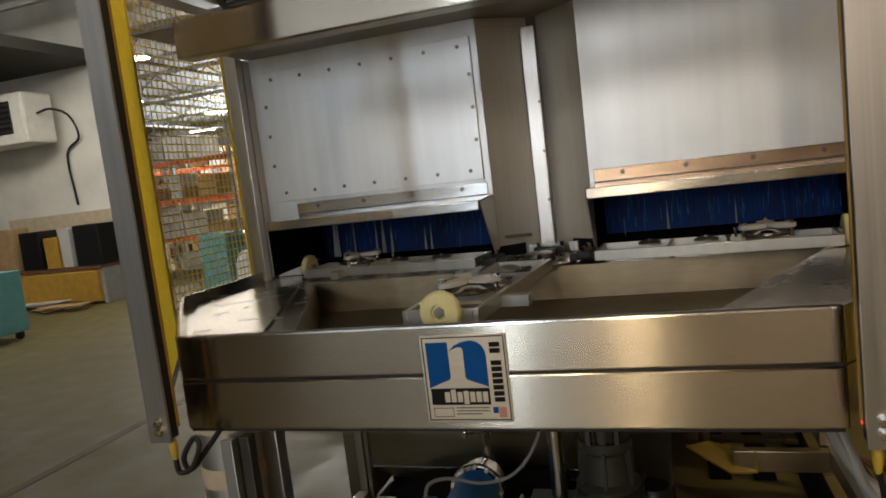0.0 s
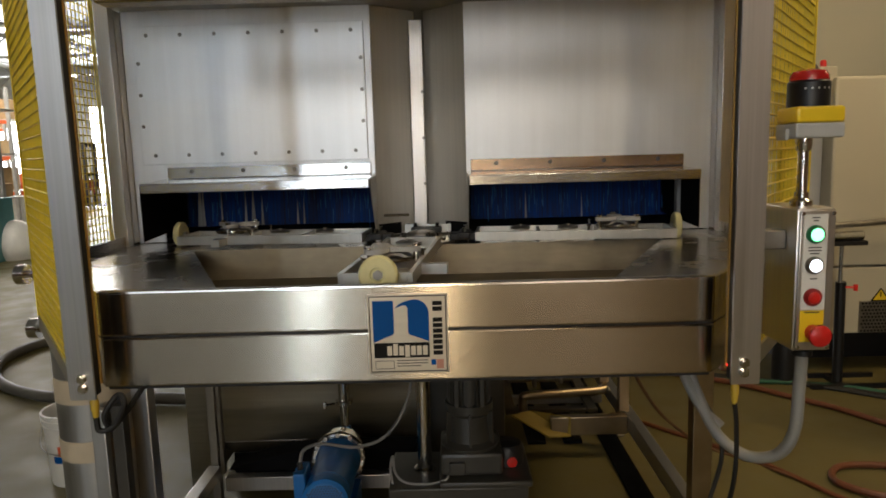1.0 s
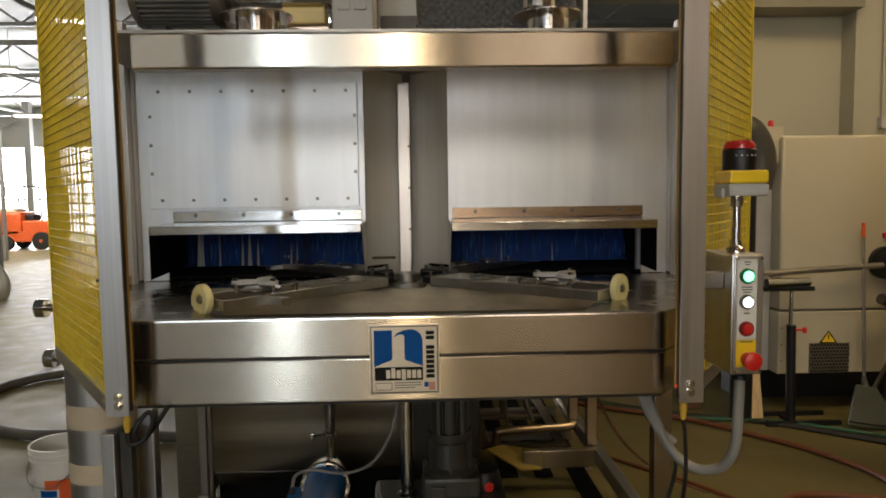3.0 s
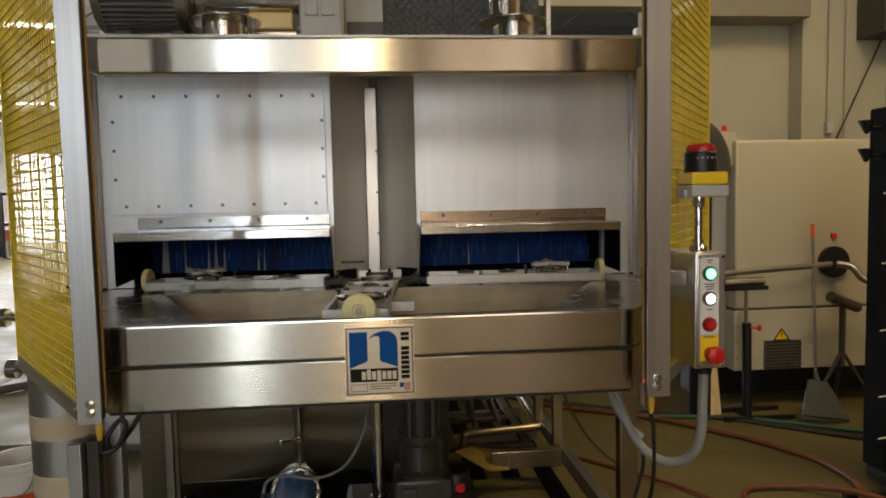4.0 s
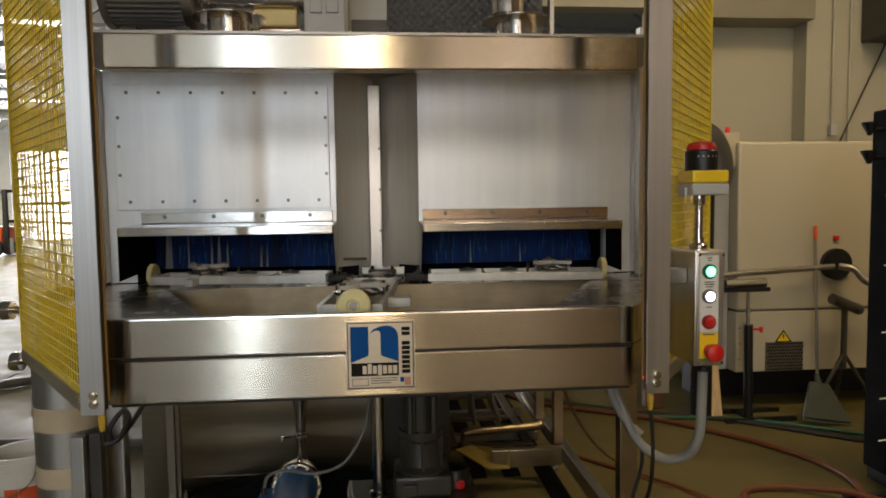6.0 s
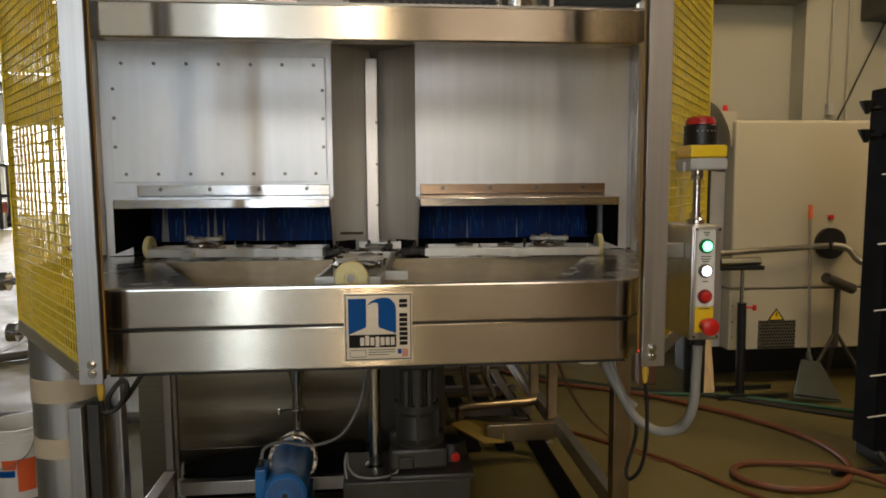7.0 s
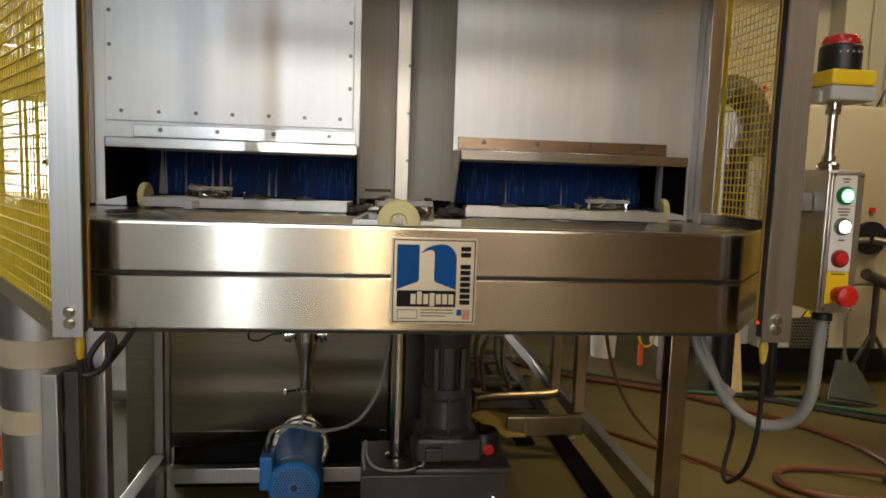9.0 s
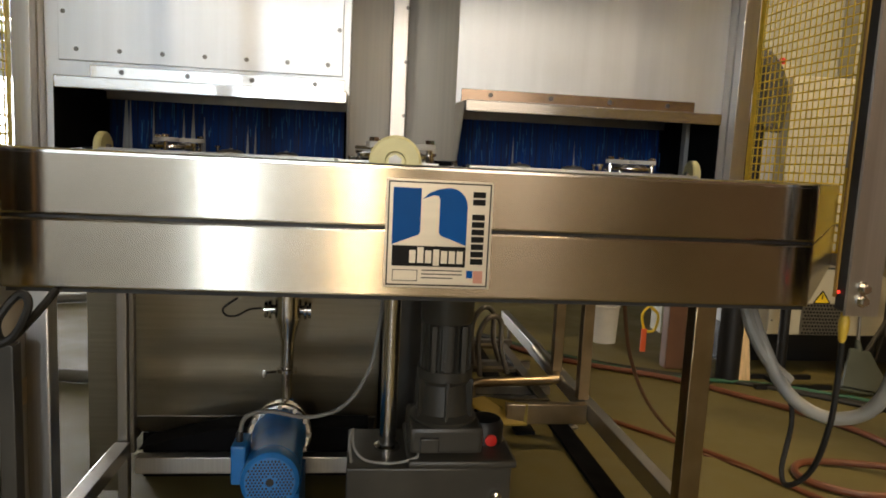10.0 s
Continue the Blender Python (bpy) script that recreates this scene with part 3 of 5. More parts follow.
        if s < 0:
            hose(bm, [(cx, -0.066, 1.10), (cx + 0.004, -0.064, 1.07), (cx + 0.035, -0.06, 1.08), (cx + 0.055, -0.055, 1.125), (cx + 0.04, -0.05, 1.14), (cx + 0.012, -0.055, 1.10), (cx + 0.02, -0.05, 1.07), (cx + 0.05, -0.04, 1.10), (cx + 0.07, 0.0, 1.138)], 0.006, 8)
        else:
            hose(bm, [(cx, -0.066, 1.10), (0.676, -0.055, 1.05), (0.684, -0.04, 0.948), (0.684, -0.01, 0.853), (0.668, 0.025, 0.806), (0.668, 0.05, 0.825), (0.712, 0.1, 0.904), (0.712, 0.14, 0.969), (0.676, 0.18, 1.049), (0.655, 0.2, 1.14)], 0.005, 8)
        part("cable", bm, RUBBER, w)
    return w


WASHER = washer()


# ---- turning carousel with four arms ----
def carousel():
    c = thing("carousel", "turning carousel with four aluminium fixture arms and ivory rollers", "turntable", (0, 0.95, 0))
    bm = B()
    ring(bm, [(0.10, 1.222), (0.10, 1.24), (0.085, 1.25), (0.085, 1.30), (0.115, 1.302), (0.115, 1.318), (0.05, 1.32), (0.05, 1.345), (0.03, 1.35)], Matrix(), 32)
    part("hub", bm, STEEL_DK, c)
    for k in range(8):
        a = k * math.tau / 8 + 0.2
        bm = B()
        rod(bm, (0.09 * math.cos(a), 0.09 * math.sin(a), 1.318), (0.09 * math.cos(a), 0.09 * math.sin(a), 1.33), 0.008, 6)
        part("hub_bolt", bm, STEEL_SH, c)
    for k in range(4):
        R = pose(0, 0, 0, 0, 0, -95.0 + 90 * k)
        bm = B()
        for s in (-1, 1):
            box(bm, 0.19, 0.84, s * 0.080 - 0.006, s * 0.080 + 0.006, 1.322, 1.352, bev=0.001, m=R)
        for x in (0.195, 0.40, 0.60, 0.835):
            box(bm, x - 0.005, x + 0.005, -0.0735, 0.0735, 1.323, 1.351, m=R)
        arm = part("arm", bm, ALU, c)
        bm = B()
        box(bm, 0.10, 0.20, -0.03, 0.03, 1.318, 1.342, bev=0.004, m=R)
        box(bm, 0.13, 0.17, -0.055, 0.055, 1.325, 1.347, bev=0.004, m=R)
        part("arm_hinge", bm, BLACK, arm, "black arm hinge block")
        for s in (-1, 1):
            bm = B()
            rod(bm, R @ Vector((0.15, s * 0.04, 1.33)), R @ Vector((0.15, s * 0.04, 1.362)), 0.007, 8)
            part("hinge_bolt", bm, STEEL_SH, arm)
        # fixture ring with clamps
        bm = B()
        ring(bm, [(0.018, 1.356), (0.066, 1.356), (0.070, 1.360), (0.070, 1.366), (0.050, 1.374), (0.018, 1.374)], R @ pose(0.66, 0, 0), 40)
        part("fixture_ring", bm, STEEL_SH, arm)
        # three-lobed grey clamp plate over the ring
        bm = B()
        prism(bm, [((0.048 + 0.034 * math.cos(3 * q)) * math.cos(q + math.pi / 2), (0.048 + 0.034 * math.cos(3 * q)) * math.sin(q + math.pi / 2)) for q in (j * math.tau / 48 for j in range(48))], 1.377, 1.388)
        bm.transform(R @ pose(0.66, 0, 0))
        part("clamp_plate", bm, GREY_L, arm)
        for a in (90, 210, 330):
            m2 = R @ pose(0.66, 0, 0, 0, 0, a)
            bm = B()
            rod(bm, m2 @ Vector((0.070, 0, 1.352)), m2 @ Vector((0.070, 0, 1.392)), 0.006, 10)
            rod(bm, m2 @ Vector((0.070, 0, 1.388)), m2 @ Vector((0.070, 0, 1.396)), 0.010, 6)
            part("clamp_bolt", bm, STEEL_SH, arm)
        for x, y in ((0.34, 0.0), (0.50, 0.0)):
            bm = B()
            ring(bm, [(0.034, 1.352), (0.034, 1.356), (0.02, 1.362), (0.006, 1.362), (0.006, 1.366)], R @ pose(x, y, 0), 20)
            part("nozzle_cup", bm, STEEL_DK, arm)
        for x, s in ((0.56, -1), (0.58, 1)):
            bm = B()
            rod(bm, R @ Vector((x, s * 0.076, 1.345)), R @ Vector((x, s * 0.076, 1.368)), 0.005, 8)
            rod(bm, R @ Vector((x, s * 0.076, 1.366)), R @ Vector((x, s * 0.076, 1.372)), 0.009, 8)
            part("stop_pin", bm, STEEL_SH, arm)
        # end bracket and roller
        bm = B()
        box(bm, 0.831, 0.841, -0.0735, 0.0735, 1.3215, 1.352, m=R)
        part("end_plate", bm, ALU, arm)
        bm = B()
        box(bm, 0.66, 0.69, 0.0865, 0.15, 1.322, 1.346, m=R)
        part("side_tab", bm, ALU, arm)
        mr = R @ pose(0.848, 0.012, 1.352, 0, 90, 0)
        bm = B()
        ring(bm, [(0.010, 0.0), (0.040, 0.0), (0.044, 0.004), (0.044, 0.018), (0.040, 0.022), (0.018, 0.022), (0.016, 0.016), (0.012, 0.016)], mr, 36)
        roller = part("roller", bm, NYLON, arm, "ivory nylon guide roller")
        bm = B()
        rod(bm, mr @ Vector((0, 0, -0.01)), mr @ Vector((0, 0, 0.026)), 0.009, 12)
        rod(bm, mr @ Vector((0, 0, 0.016)), mr @ Vector((0, 0, 0.022)), 0.012, 6)
        part("axle_bolt", bm, STEEL_DK, arm)
    return c


CAROUSEL = carousel()


# ---- yellow wire guards ----
def guard(s):
    g = thing("wire_guard", "yellow welded wire guard panel on a stainless bottom rail", "wire guard", group="wire guards")
    pts = [(s * 0.69, -0.03), (s * 1.12, 0.57), (s * 1.12, 1.04)]
    z0, z1 = 1.17, 2.29
    for k in range(2):
        a, b = Vector((*pts[k], 0)), Vector((*pts[k + 1], 0))
        d = b - a
        n = round(d.length / 0.0254)
        out = Vector((d.y, -d.x, 0)).normalized() * s * 0.0025
        bm = B()
        for i in range(n + 1):
            p = a + d * (i / n)
            rod(bm, (p.x, p.y, z0), (p.x, p.y, z1), 0.0021, 4, cap=False)
        zs = round((z1 - z0) / 0.0254)
        for i in range(zs + 1):
            z = z0 + (z1 - z0) * i / zs
            rod(bm, (a.x + out.x, a.y + out.y, z), (b.x + out.x, b.y + out.y, z), 0.0021, 4, cap=False)
        tagged(part("wire_mesh", bm, YELLOW, g), kind="stuff")
        t = d.normalized() * 0.012
        for e in ((b,) if k == 0 else (a, b)):
            bm = B()
            slab(bm, [e - t + Vector((0, 0, z0)), e + t + Vector((0, 0, z0)), e + t + Vector((0, 0, z1)), e - t + Vector((0, 0, z1))], 0.004)
            part("edge_bar", bm, YELLOW, g)
        bm = B()
        o2 = Vector((d.y, -d.x, 0)).normalized() * s * 0.006
        slab(bm, [a + o2 + Vector((0, 0, z0 - 0.035)), b + o2 + Vector((0, 0, z0 - 0.035)), b + o2 + Vector((0, 0, z0 + 0.004)), a + o2 + Vector((0, 0, z0 + 0.004))], 0.006)
        part("guard_rail", bm, STEEL_V, g, "stainless guard rail")
        bm = B()
        slab(bm, [a + o2 + Vector((0, 0, z1 - 0.004)), b + o2 + Vector((0, 0, z1 - 0.004)), b + o2 + Vector((0, 0, z1 + 0.03)), a + o2 + Vector((0, 0, z1 + 0.03))], 0.006)
        part("guard_rail", bm, STEEL_V, g, "stainless guard rail")
    for z in (1.165, 1.45, 1.75, 2.0):
        bm = B()
        hex_bolt(bm, (s * 0.697, -0.03, z), (s * 1, -0.4, 0), 0.005, 0.008)
        part("guard_bolt", bm, STEEL_SH, g)
    return g


GUARD_L, GUARD_R = guard(-1), guard(1)


# ---- name plate ----
def name_plate():
    p = thing("name_plate", "satin metal maker's plate with blue emblem and dark print", "name plate")
    x0, x1, z0, z1 = -0.079, 0.089, 1.157, 1.327
    part("plate", bx(x0, x1, -0.005, -0.0022, z0, z1, bev=0.0008), PLATE, p)
    bm = B()
    t, e = 0.0022, 0.003
    for q in ((x0 + e, x1 - e, z0 + e, z0 + e + t), (x0 + e, x1 - e, z1 - e - t, z1 - e), (x0 + e, x0 + e + t, z0 + e + t, z1 - e - t), (x1 - e - t, x1 - e, z0 + e + t, z1 - e - t)):
        box(bm, q[0], q[1], -0.0056, -0.005, q[2], q[3])
    part("border", bm, INK, p)

    def flat(outline, name, material):
        bm = B()
        a = [bm.verts.new((x, -0.0058, z)) for x, z in outline]
        b = [bm.verts.new((x, -0.005, z)) for x, z in outline]
        bm.faces.new(a)
        bm.faces.new(b[::-1])
        for k in range(len(a)):
            bm.faces.new((a[k], b[k], b[(k + 1) % len(a)], a[(k + 1) % len(a)]))
        return part(name, bm, material, p)

    # emblem: two blue fields either side of a flared pale stem
    flat([(-0.0685, 1.2245), (-0.045, 1.234), (-0.0275, 1.2405), (-0.0245, 1.245), (-0.0245, 1.314), (-0.0685, 1.314)], "blue_field", BLUE_L)
    arc = [(0.020 + 0.029 * math.cos(a), 1.287 + 0.029 * math.sin(a)) for a in (0.0, 0.3, 0.6, 0.9, 1.2, 1.5, 1.75)]
    flat([(0.049, 1.2255)] + arc + [(0.002, 1.313), (-0.012, 1.307), (-0.0225, 1.297), (-0.006, 1.3035), (0.002, 1.303), (0.005, 1.298), (0.005, 1.245), (0.008, 1.2405), (0.026, 1.234)], "blue_field", BLUE_L)
    flat([(-0.0675, 1.191), (0.049, 1.191), (0.049, 1.2235), (-0.0675, 1.2235)], "dark_band", INK)
    for k, (h, lo) in enumerate(((0.020, 0), (0.025, 0), (0.020, 0), (0.026, -0.004), (0.020, 0), (0.020, 0), (0.020, 0))):
        part("pale_bar", bx(-0.040 + k * 0.0125, -0.0302 + k * 0.0125, -0.0066, -0.0058, 1.1965 + lo, 1.1965 + h + lo), PLATE, p)
    for k in range(10):
        if k != 7:
            za = 1.196 + k * 0.0118
            part("print_bar", bx(0.057, 0.077, -0.0058, -0.005, za, za + 0.0092), INK, p)
    bm = B()
    for z, xa, xb in ((1.184, -0.02, 0.045), (1.178, -0.02, 0.045), (1.172, -0.02, 0.03)):
        box(bm, xa, xb, -0.0056, -0.005, z, z + 0.0018)
    for z in (1.167, 1.184):
        box(bm, -0.066, -0.026, -0.0056, -0.005, z, z + 0.0012)
    for x in (-0.066, -0.0272):
        box(bm, x, x + 0.0012, -0.0056, -0.005, 1.168, 1.184)
    part("small_print", bm, GREY_P, p)
    part("emblem_patch", bx(0.052, 0.062, -0.0058, -0.005, 1.174, 1.186), BLUE_L, p)
    part("emblem_patch", bx(0.063, 0.078, -0.0058, -0.005, 1.166, 1.186), mat("faded_red_print", (0.55, 0.25, 0.18), 0.5), p)
    return p


name_plate()


# ---- control box, beacon ----
def control_box():
    c = thing("control_box", "stainless push-button control box with lit green and white buttons", "control box")
    x0, x1, y0, y1, z0, z1 = 0.790, 0.866, -0.040, 0.115, 1.195, 1.487
    part("body", bx(x0, x1, y0, y1, z0, z1, bev=0.004), STEEL_V, c)
    part("door", bx(x0 + 0.003, x1 - 0.003, y0 - 0.007, y0 - 0.0005, z0 + 0.004, z1 - 0.004, bev=0.002), STEEL_V, c)
    part("white_legend", bx(0.799, 0.847, y0 - 0.0085, y0 - 0.0072, 1.283, 1.476), WHITE_P, c, "white legend plate")
    part("yellow_legend", bx(0.799, 0.847, y0 - 0.0085, y0 - 0.0072, 1.216, 1.281), YELLOW_B, c, "yellow emergency stop plate")
    for z, w in ((1.468, 0.016), (1.462, 0.010), (1.408, 0.026), (1.402, 0.026), (1.396, 0.018), (1.345, 0.014), (1.276, 0.030)):
        part("legend_print", bx(0.823 - w / 2, 0.823 + w / 2, y0 - 0.0092, y0 - 0.0085, z, z + 0.0025), GREY_P, c)
    for name, z, r, lens, bez in (("green_button", 1.436, 0.013, GREEN_E, GREEN_D), ("white_button", 1.374, 0.0125, WHITE_E, STEEL_DK), ("red_button", 1.309, 0.0125, RED, mat("dark_red_rim", (0.25, 0.01, 0.01), 0.4))):
        bm = B()
        ring(bm, [(r + 0.0055, 0), (r + 0.0055, 0.005), (r + 0.002, 0.010), (r, 0.010), (r, 0.004)], pose(0.822, y0 - 0.0085, z, 90), 28)
        b = part(name, bm, bez, c)
        bm = B()
        ring(bm, [(r, 0.004), (r - 0.0005, 0.0105), (r - 0.004, 0.0135), (0.002, 0.0142), (0.0, 0.0142)], pose(0.822, y0 - 0.0085, z, 90), 28)
        part("lens", bm, lens, b)
    bm = B()
    ring(bm, [(0.016, 0), (0.016, 0.012), (0.011, 0.014), (0.011, 0.020), (0.021, 0.022), (0.0225, 0.027), (0.0215, 0.033), (0.016, 0.037), (0.0, 0.038)], pose(0.826, y0 - 0.0085, 1.236, 90), 32)
    part("stop_button", bm, RED, c, "red mushroom emergency stop")
    bolt_row("corner_screw", [(x, y0 - 0.007, z) for x in (x0 + 0.008, x1 - 0.008) for z in (z0 + 0.010, z1 - 0.010)], 0.0028, 0.003, c, STEEL_SH)
    bm = B()
    ring(bm, [(0.020, 0), (0.020, 0.012), (0.016, 0.014), (0.016, 0.022)], pose(0.835, 0.005, 1.173), 16)
    part("cable_gland", bm, BLACK, c, "black cable gland")
    bm = B()
    box(bm, 0.7245, 0.7895, 0.0, 0.035, 1.40, 1.44, bev=0.003)
    box(bm, 0.7185, 0.7240, -0.012, 0.045, 1.38, 1.46)
    part("mount_bracket", bm, STEEL_DK, c)
    bm = B()
    hose(bm, [(0.835, 0.005, 1.175), (0.833, 0.006, 1.10), (0.829, 0.01, 1.00), (0.810, 0.04, 0.935), (0.76, 0.08, 0.915), (0.708, 0.12, 0.95), (0.676, 0.16, 1.03), (0.655, 0.19, 1.11), (0.64, 0.21, 1.20)], 0.013, 12)
    part("conduit", bm, HOSE_G, c, "grey flexible conduit")
    return c


control_box()


def beacon():
    b = thing("warning_beacon", "red and black warning beacon on a yellow and grey base", "warning light")
    bm = B()
    rod(bm, (0.821, 0.01, 1.487), (0.821, 0.01, 1.63), 0.0105, 16)
    ring(bm, [(0.022, 0), (0.022, 0.012), (0.014, 0.018), (0.014, 0.03)], pose(0.821, 0.01, 1.487), 20)
    ring(bm, [(0.014, 0), (0.016, 0.01), (0.016, 0.03)], pose(0.821, 0.01, 1.60), 20)
    part("pole", bm, STEEL_SH, b)
    part("grey_base", bx(0.782, 0.880, -0.035, 0.055, 1.625, 1.655, bev=0.006), GREY_L, b)
    part("yellow_cap", bx(0.783, 0.879, -0.034, 0.054, 1.6555, 1.687, bev=0.006), YELLOW_B, b)
    bm = B()
    ring(bm, [(0.040, 0), (0.040, 0.048), (0.036, 0.052)], pose(0.826, 0.01, 1.687), 32)
    body = part("black_housing", bm, BLACK, b)
    bm = B()
    for k in range(5):
        a = radians(-125 + 17 * k)
        p = Vector((0.826 + 0.0402 * math.cos(a), 0.01 + 0.0402 * math.sin(a), 1.722))
        rod(bm, p, p + Vector((math.cos(a), math.sin(a), 0)) * 0.0008, 0.0022, 8)
    part("sound_hole", bm, GREY_L, body)
    bm = B()
    ring(bm, [(0.037, 0.0), (0.037, 0.008), (0.031, 0.018), (0.018, 0.022), (0, 0.023)], pose(0.826, 0.01, 1.739), 32)
    part("red_lens", bm, RED_DOME, b)
    part("side_lug", bx(0.774, 0.782, -0.01, 0.03, 1.622, 1.645, bev=0.002), GREY_L, b)
    return b


beacon()


# ---- under the tray ----
def fins(n, r0, r1, half):
    """Outline of a finned motor housing as radius and angle."""
    out = []
    for k in range(n):
        a = k * math.tau / n
        out += [(r0, a - half / r0), (r1, a - half / r1), (r1, a + half / r1), (r0, a + half / r0)]
    return out


def support_frame():
    f = thing("support_frame", "stainless square-tube stand under the washer", "stand")
    for x, y, z1 in ((-0.880, 0.66, 1.14), (0.993, 2.09, 1.3), (0.993, 2.55, 1.3)):
        part("leg", bx(x - 0.027, x + 0.027, y - 0.027, y + 0.027, 0.0 if x < 0 else 0.234, z1, bev=0.004), STEEL_V if x < 0 else STEEL_RAIL, f)
    part("leg", bx(-0.925, -0.892, 1.30, 1.34, 0.0, 1.14, bev=0.003), STEEL_V, f)
    part("leg", bx(-0.888, -0.872, 1.31, 1.34, 0.30, 1.14, bev=0.002), STEEL_DK, f)
    part("leg", bx(0.972, 1.044, 1.0, 1.06, 0.0, 1.14, bev=0.004), STEEL_RAIL, f)
    part("side_rail", bx(-0.93, -0.88, 0.69, 1.29, 0.30, 0.35, bev=0.003), STEEL_V, f)
    part("cross_rail", bx(-0.868, -0.05, 1.295, 1.345, 0.23, 0.29, bev=0.003), STEEL_V, f)
    part("floor_rail", bx(0.998, 1.050, 1.062, 4.1, 0.150, 0.233, bev=0.004), STEEL_V, f)
    part("front_rail", bx(0.62, 0.970, 1.005, 1.055, 0.150, 0.233, bev=0.004), STEEL_V, f)
    part("cross_beam", bx(0.60, 0.996, 2.0, 2.05, 0.135, 0.233, bev=0.004), STEEL_RAIL, f)
    for y in (1.10, 2.30, 3.9):
        bm = B()
        rod(bm, (1.024, y, 0.0), (1.024, y, 0.15), 0.014, 12)
        ring(bm, [(0.034, 0), (0.034, 0.008), (0.016, 0.014)], pose(1.024, y, 0), 16)
        part("foot", bm, STEEL_DK, f)
    for y in (2.75, 3.25, 3.8):
        part("cross_channel", bx(0.2, 1.03, y, y + 0.05, 0.02, 0.07, bev=0.003), STEEL_DK, f)
    # shadows under the rails, laid on the floor as black strips
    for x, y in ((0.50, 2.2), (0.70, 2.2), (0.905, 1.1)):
        part("shadow_strip", bx(x, x + 0.10, y, 4.1, 0.0, 0.018), CAVE, f)
    return f


support_frame()


def tank():
    t = thing("wash_tank", "brushed stainless wash tank behind the stand", "tank")
    # front sheet, slightly rippled along its height
    bm = B()
    rows = [0.36 + 0.77 * k / 48 for k in range(49)]
    line = []
    for z in rows:
        y = 1.503 + 0.0022 * math.sin(z * 34.0) * math.exp(-((z - 0.55) / 0.17) ** 2)
        line.append([bm.verts.new((x, y, z)) for x in (-0.985, -0.03)] + [bm.verts.new((x, 1.51, z)) for x in (-0.03, -0.985)])
    for a, b in zip(line, line[1:]):
        for j in range(4):
            bm.faces.new((a[j], a[(j + 1) % 4], b[(j + 1) % 4], b[j])).smooth = True
    part("front_sheet", bm, STEEL_TANK, t)
    part("end_sheet", bx(-1.115, -0.987, 1.56, 1.568, 0.04, 1.13), STEEL_TANK, t)
    bm = B()
    slab(bm, [(-0.985, 1.50, 0.36), (-0.03, 1.50, 0.36), (-0.03, 1.75, 0.20), (-0.985, 1.75, 0.20)], 0.006)
    part("sloped_sheet", bm, STEEL_DK, t)
    part("tank_side", bx(-0.985, -0.977, 1.508, 2.2, 0.2, 1.13), STEEL_TANK, t)
    part("tank_end", bx(-0.038, -0.03, 1.508, 2.2, 0.2, 1.13), STEEL_TANK, t)
    # shadow of the tank's curved bottom, built as a black arched slab
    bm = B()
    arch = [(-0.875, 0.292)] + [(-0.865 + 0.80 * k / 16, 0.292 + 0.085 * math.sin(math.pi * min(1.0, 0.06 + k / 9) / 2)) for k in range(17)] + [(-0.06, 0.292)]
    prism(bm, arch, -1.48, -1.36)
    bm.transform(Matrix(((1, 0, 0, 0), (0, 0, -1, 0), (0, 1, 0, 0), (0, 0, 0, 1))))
    part("tank_bottom_shade", bm, CAVE, t, "black slab for the shadow of the tank's curved bottom")
    # added dark box, mostly hidden: blocks light behind the gear motor
    part("rear_shade_box", bx(-0.02, 0.33, 1.62, 4.0, 0.02, 1.12, bev=0.01), GREY_P, t)
    # black block closes the dark void under the tank
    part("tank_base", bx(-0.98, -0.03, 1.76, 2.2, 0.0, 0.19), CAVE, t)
    return t


tank()


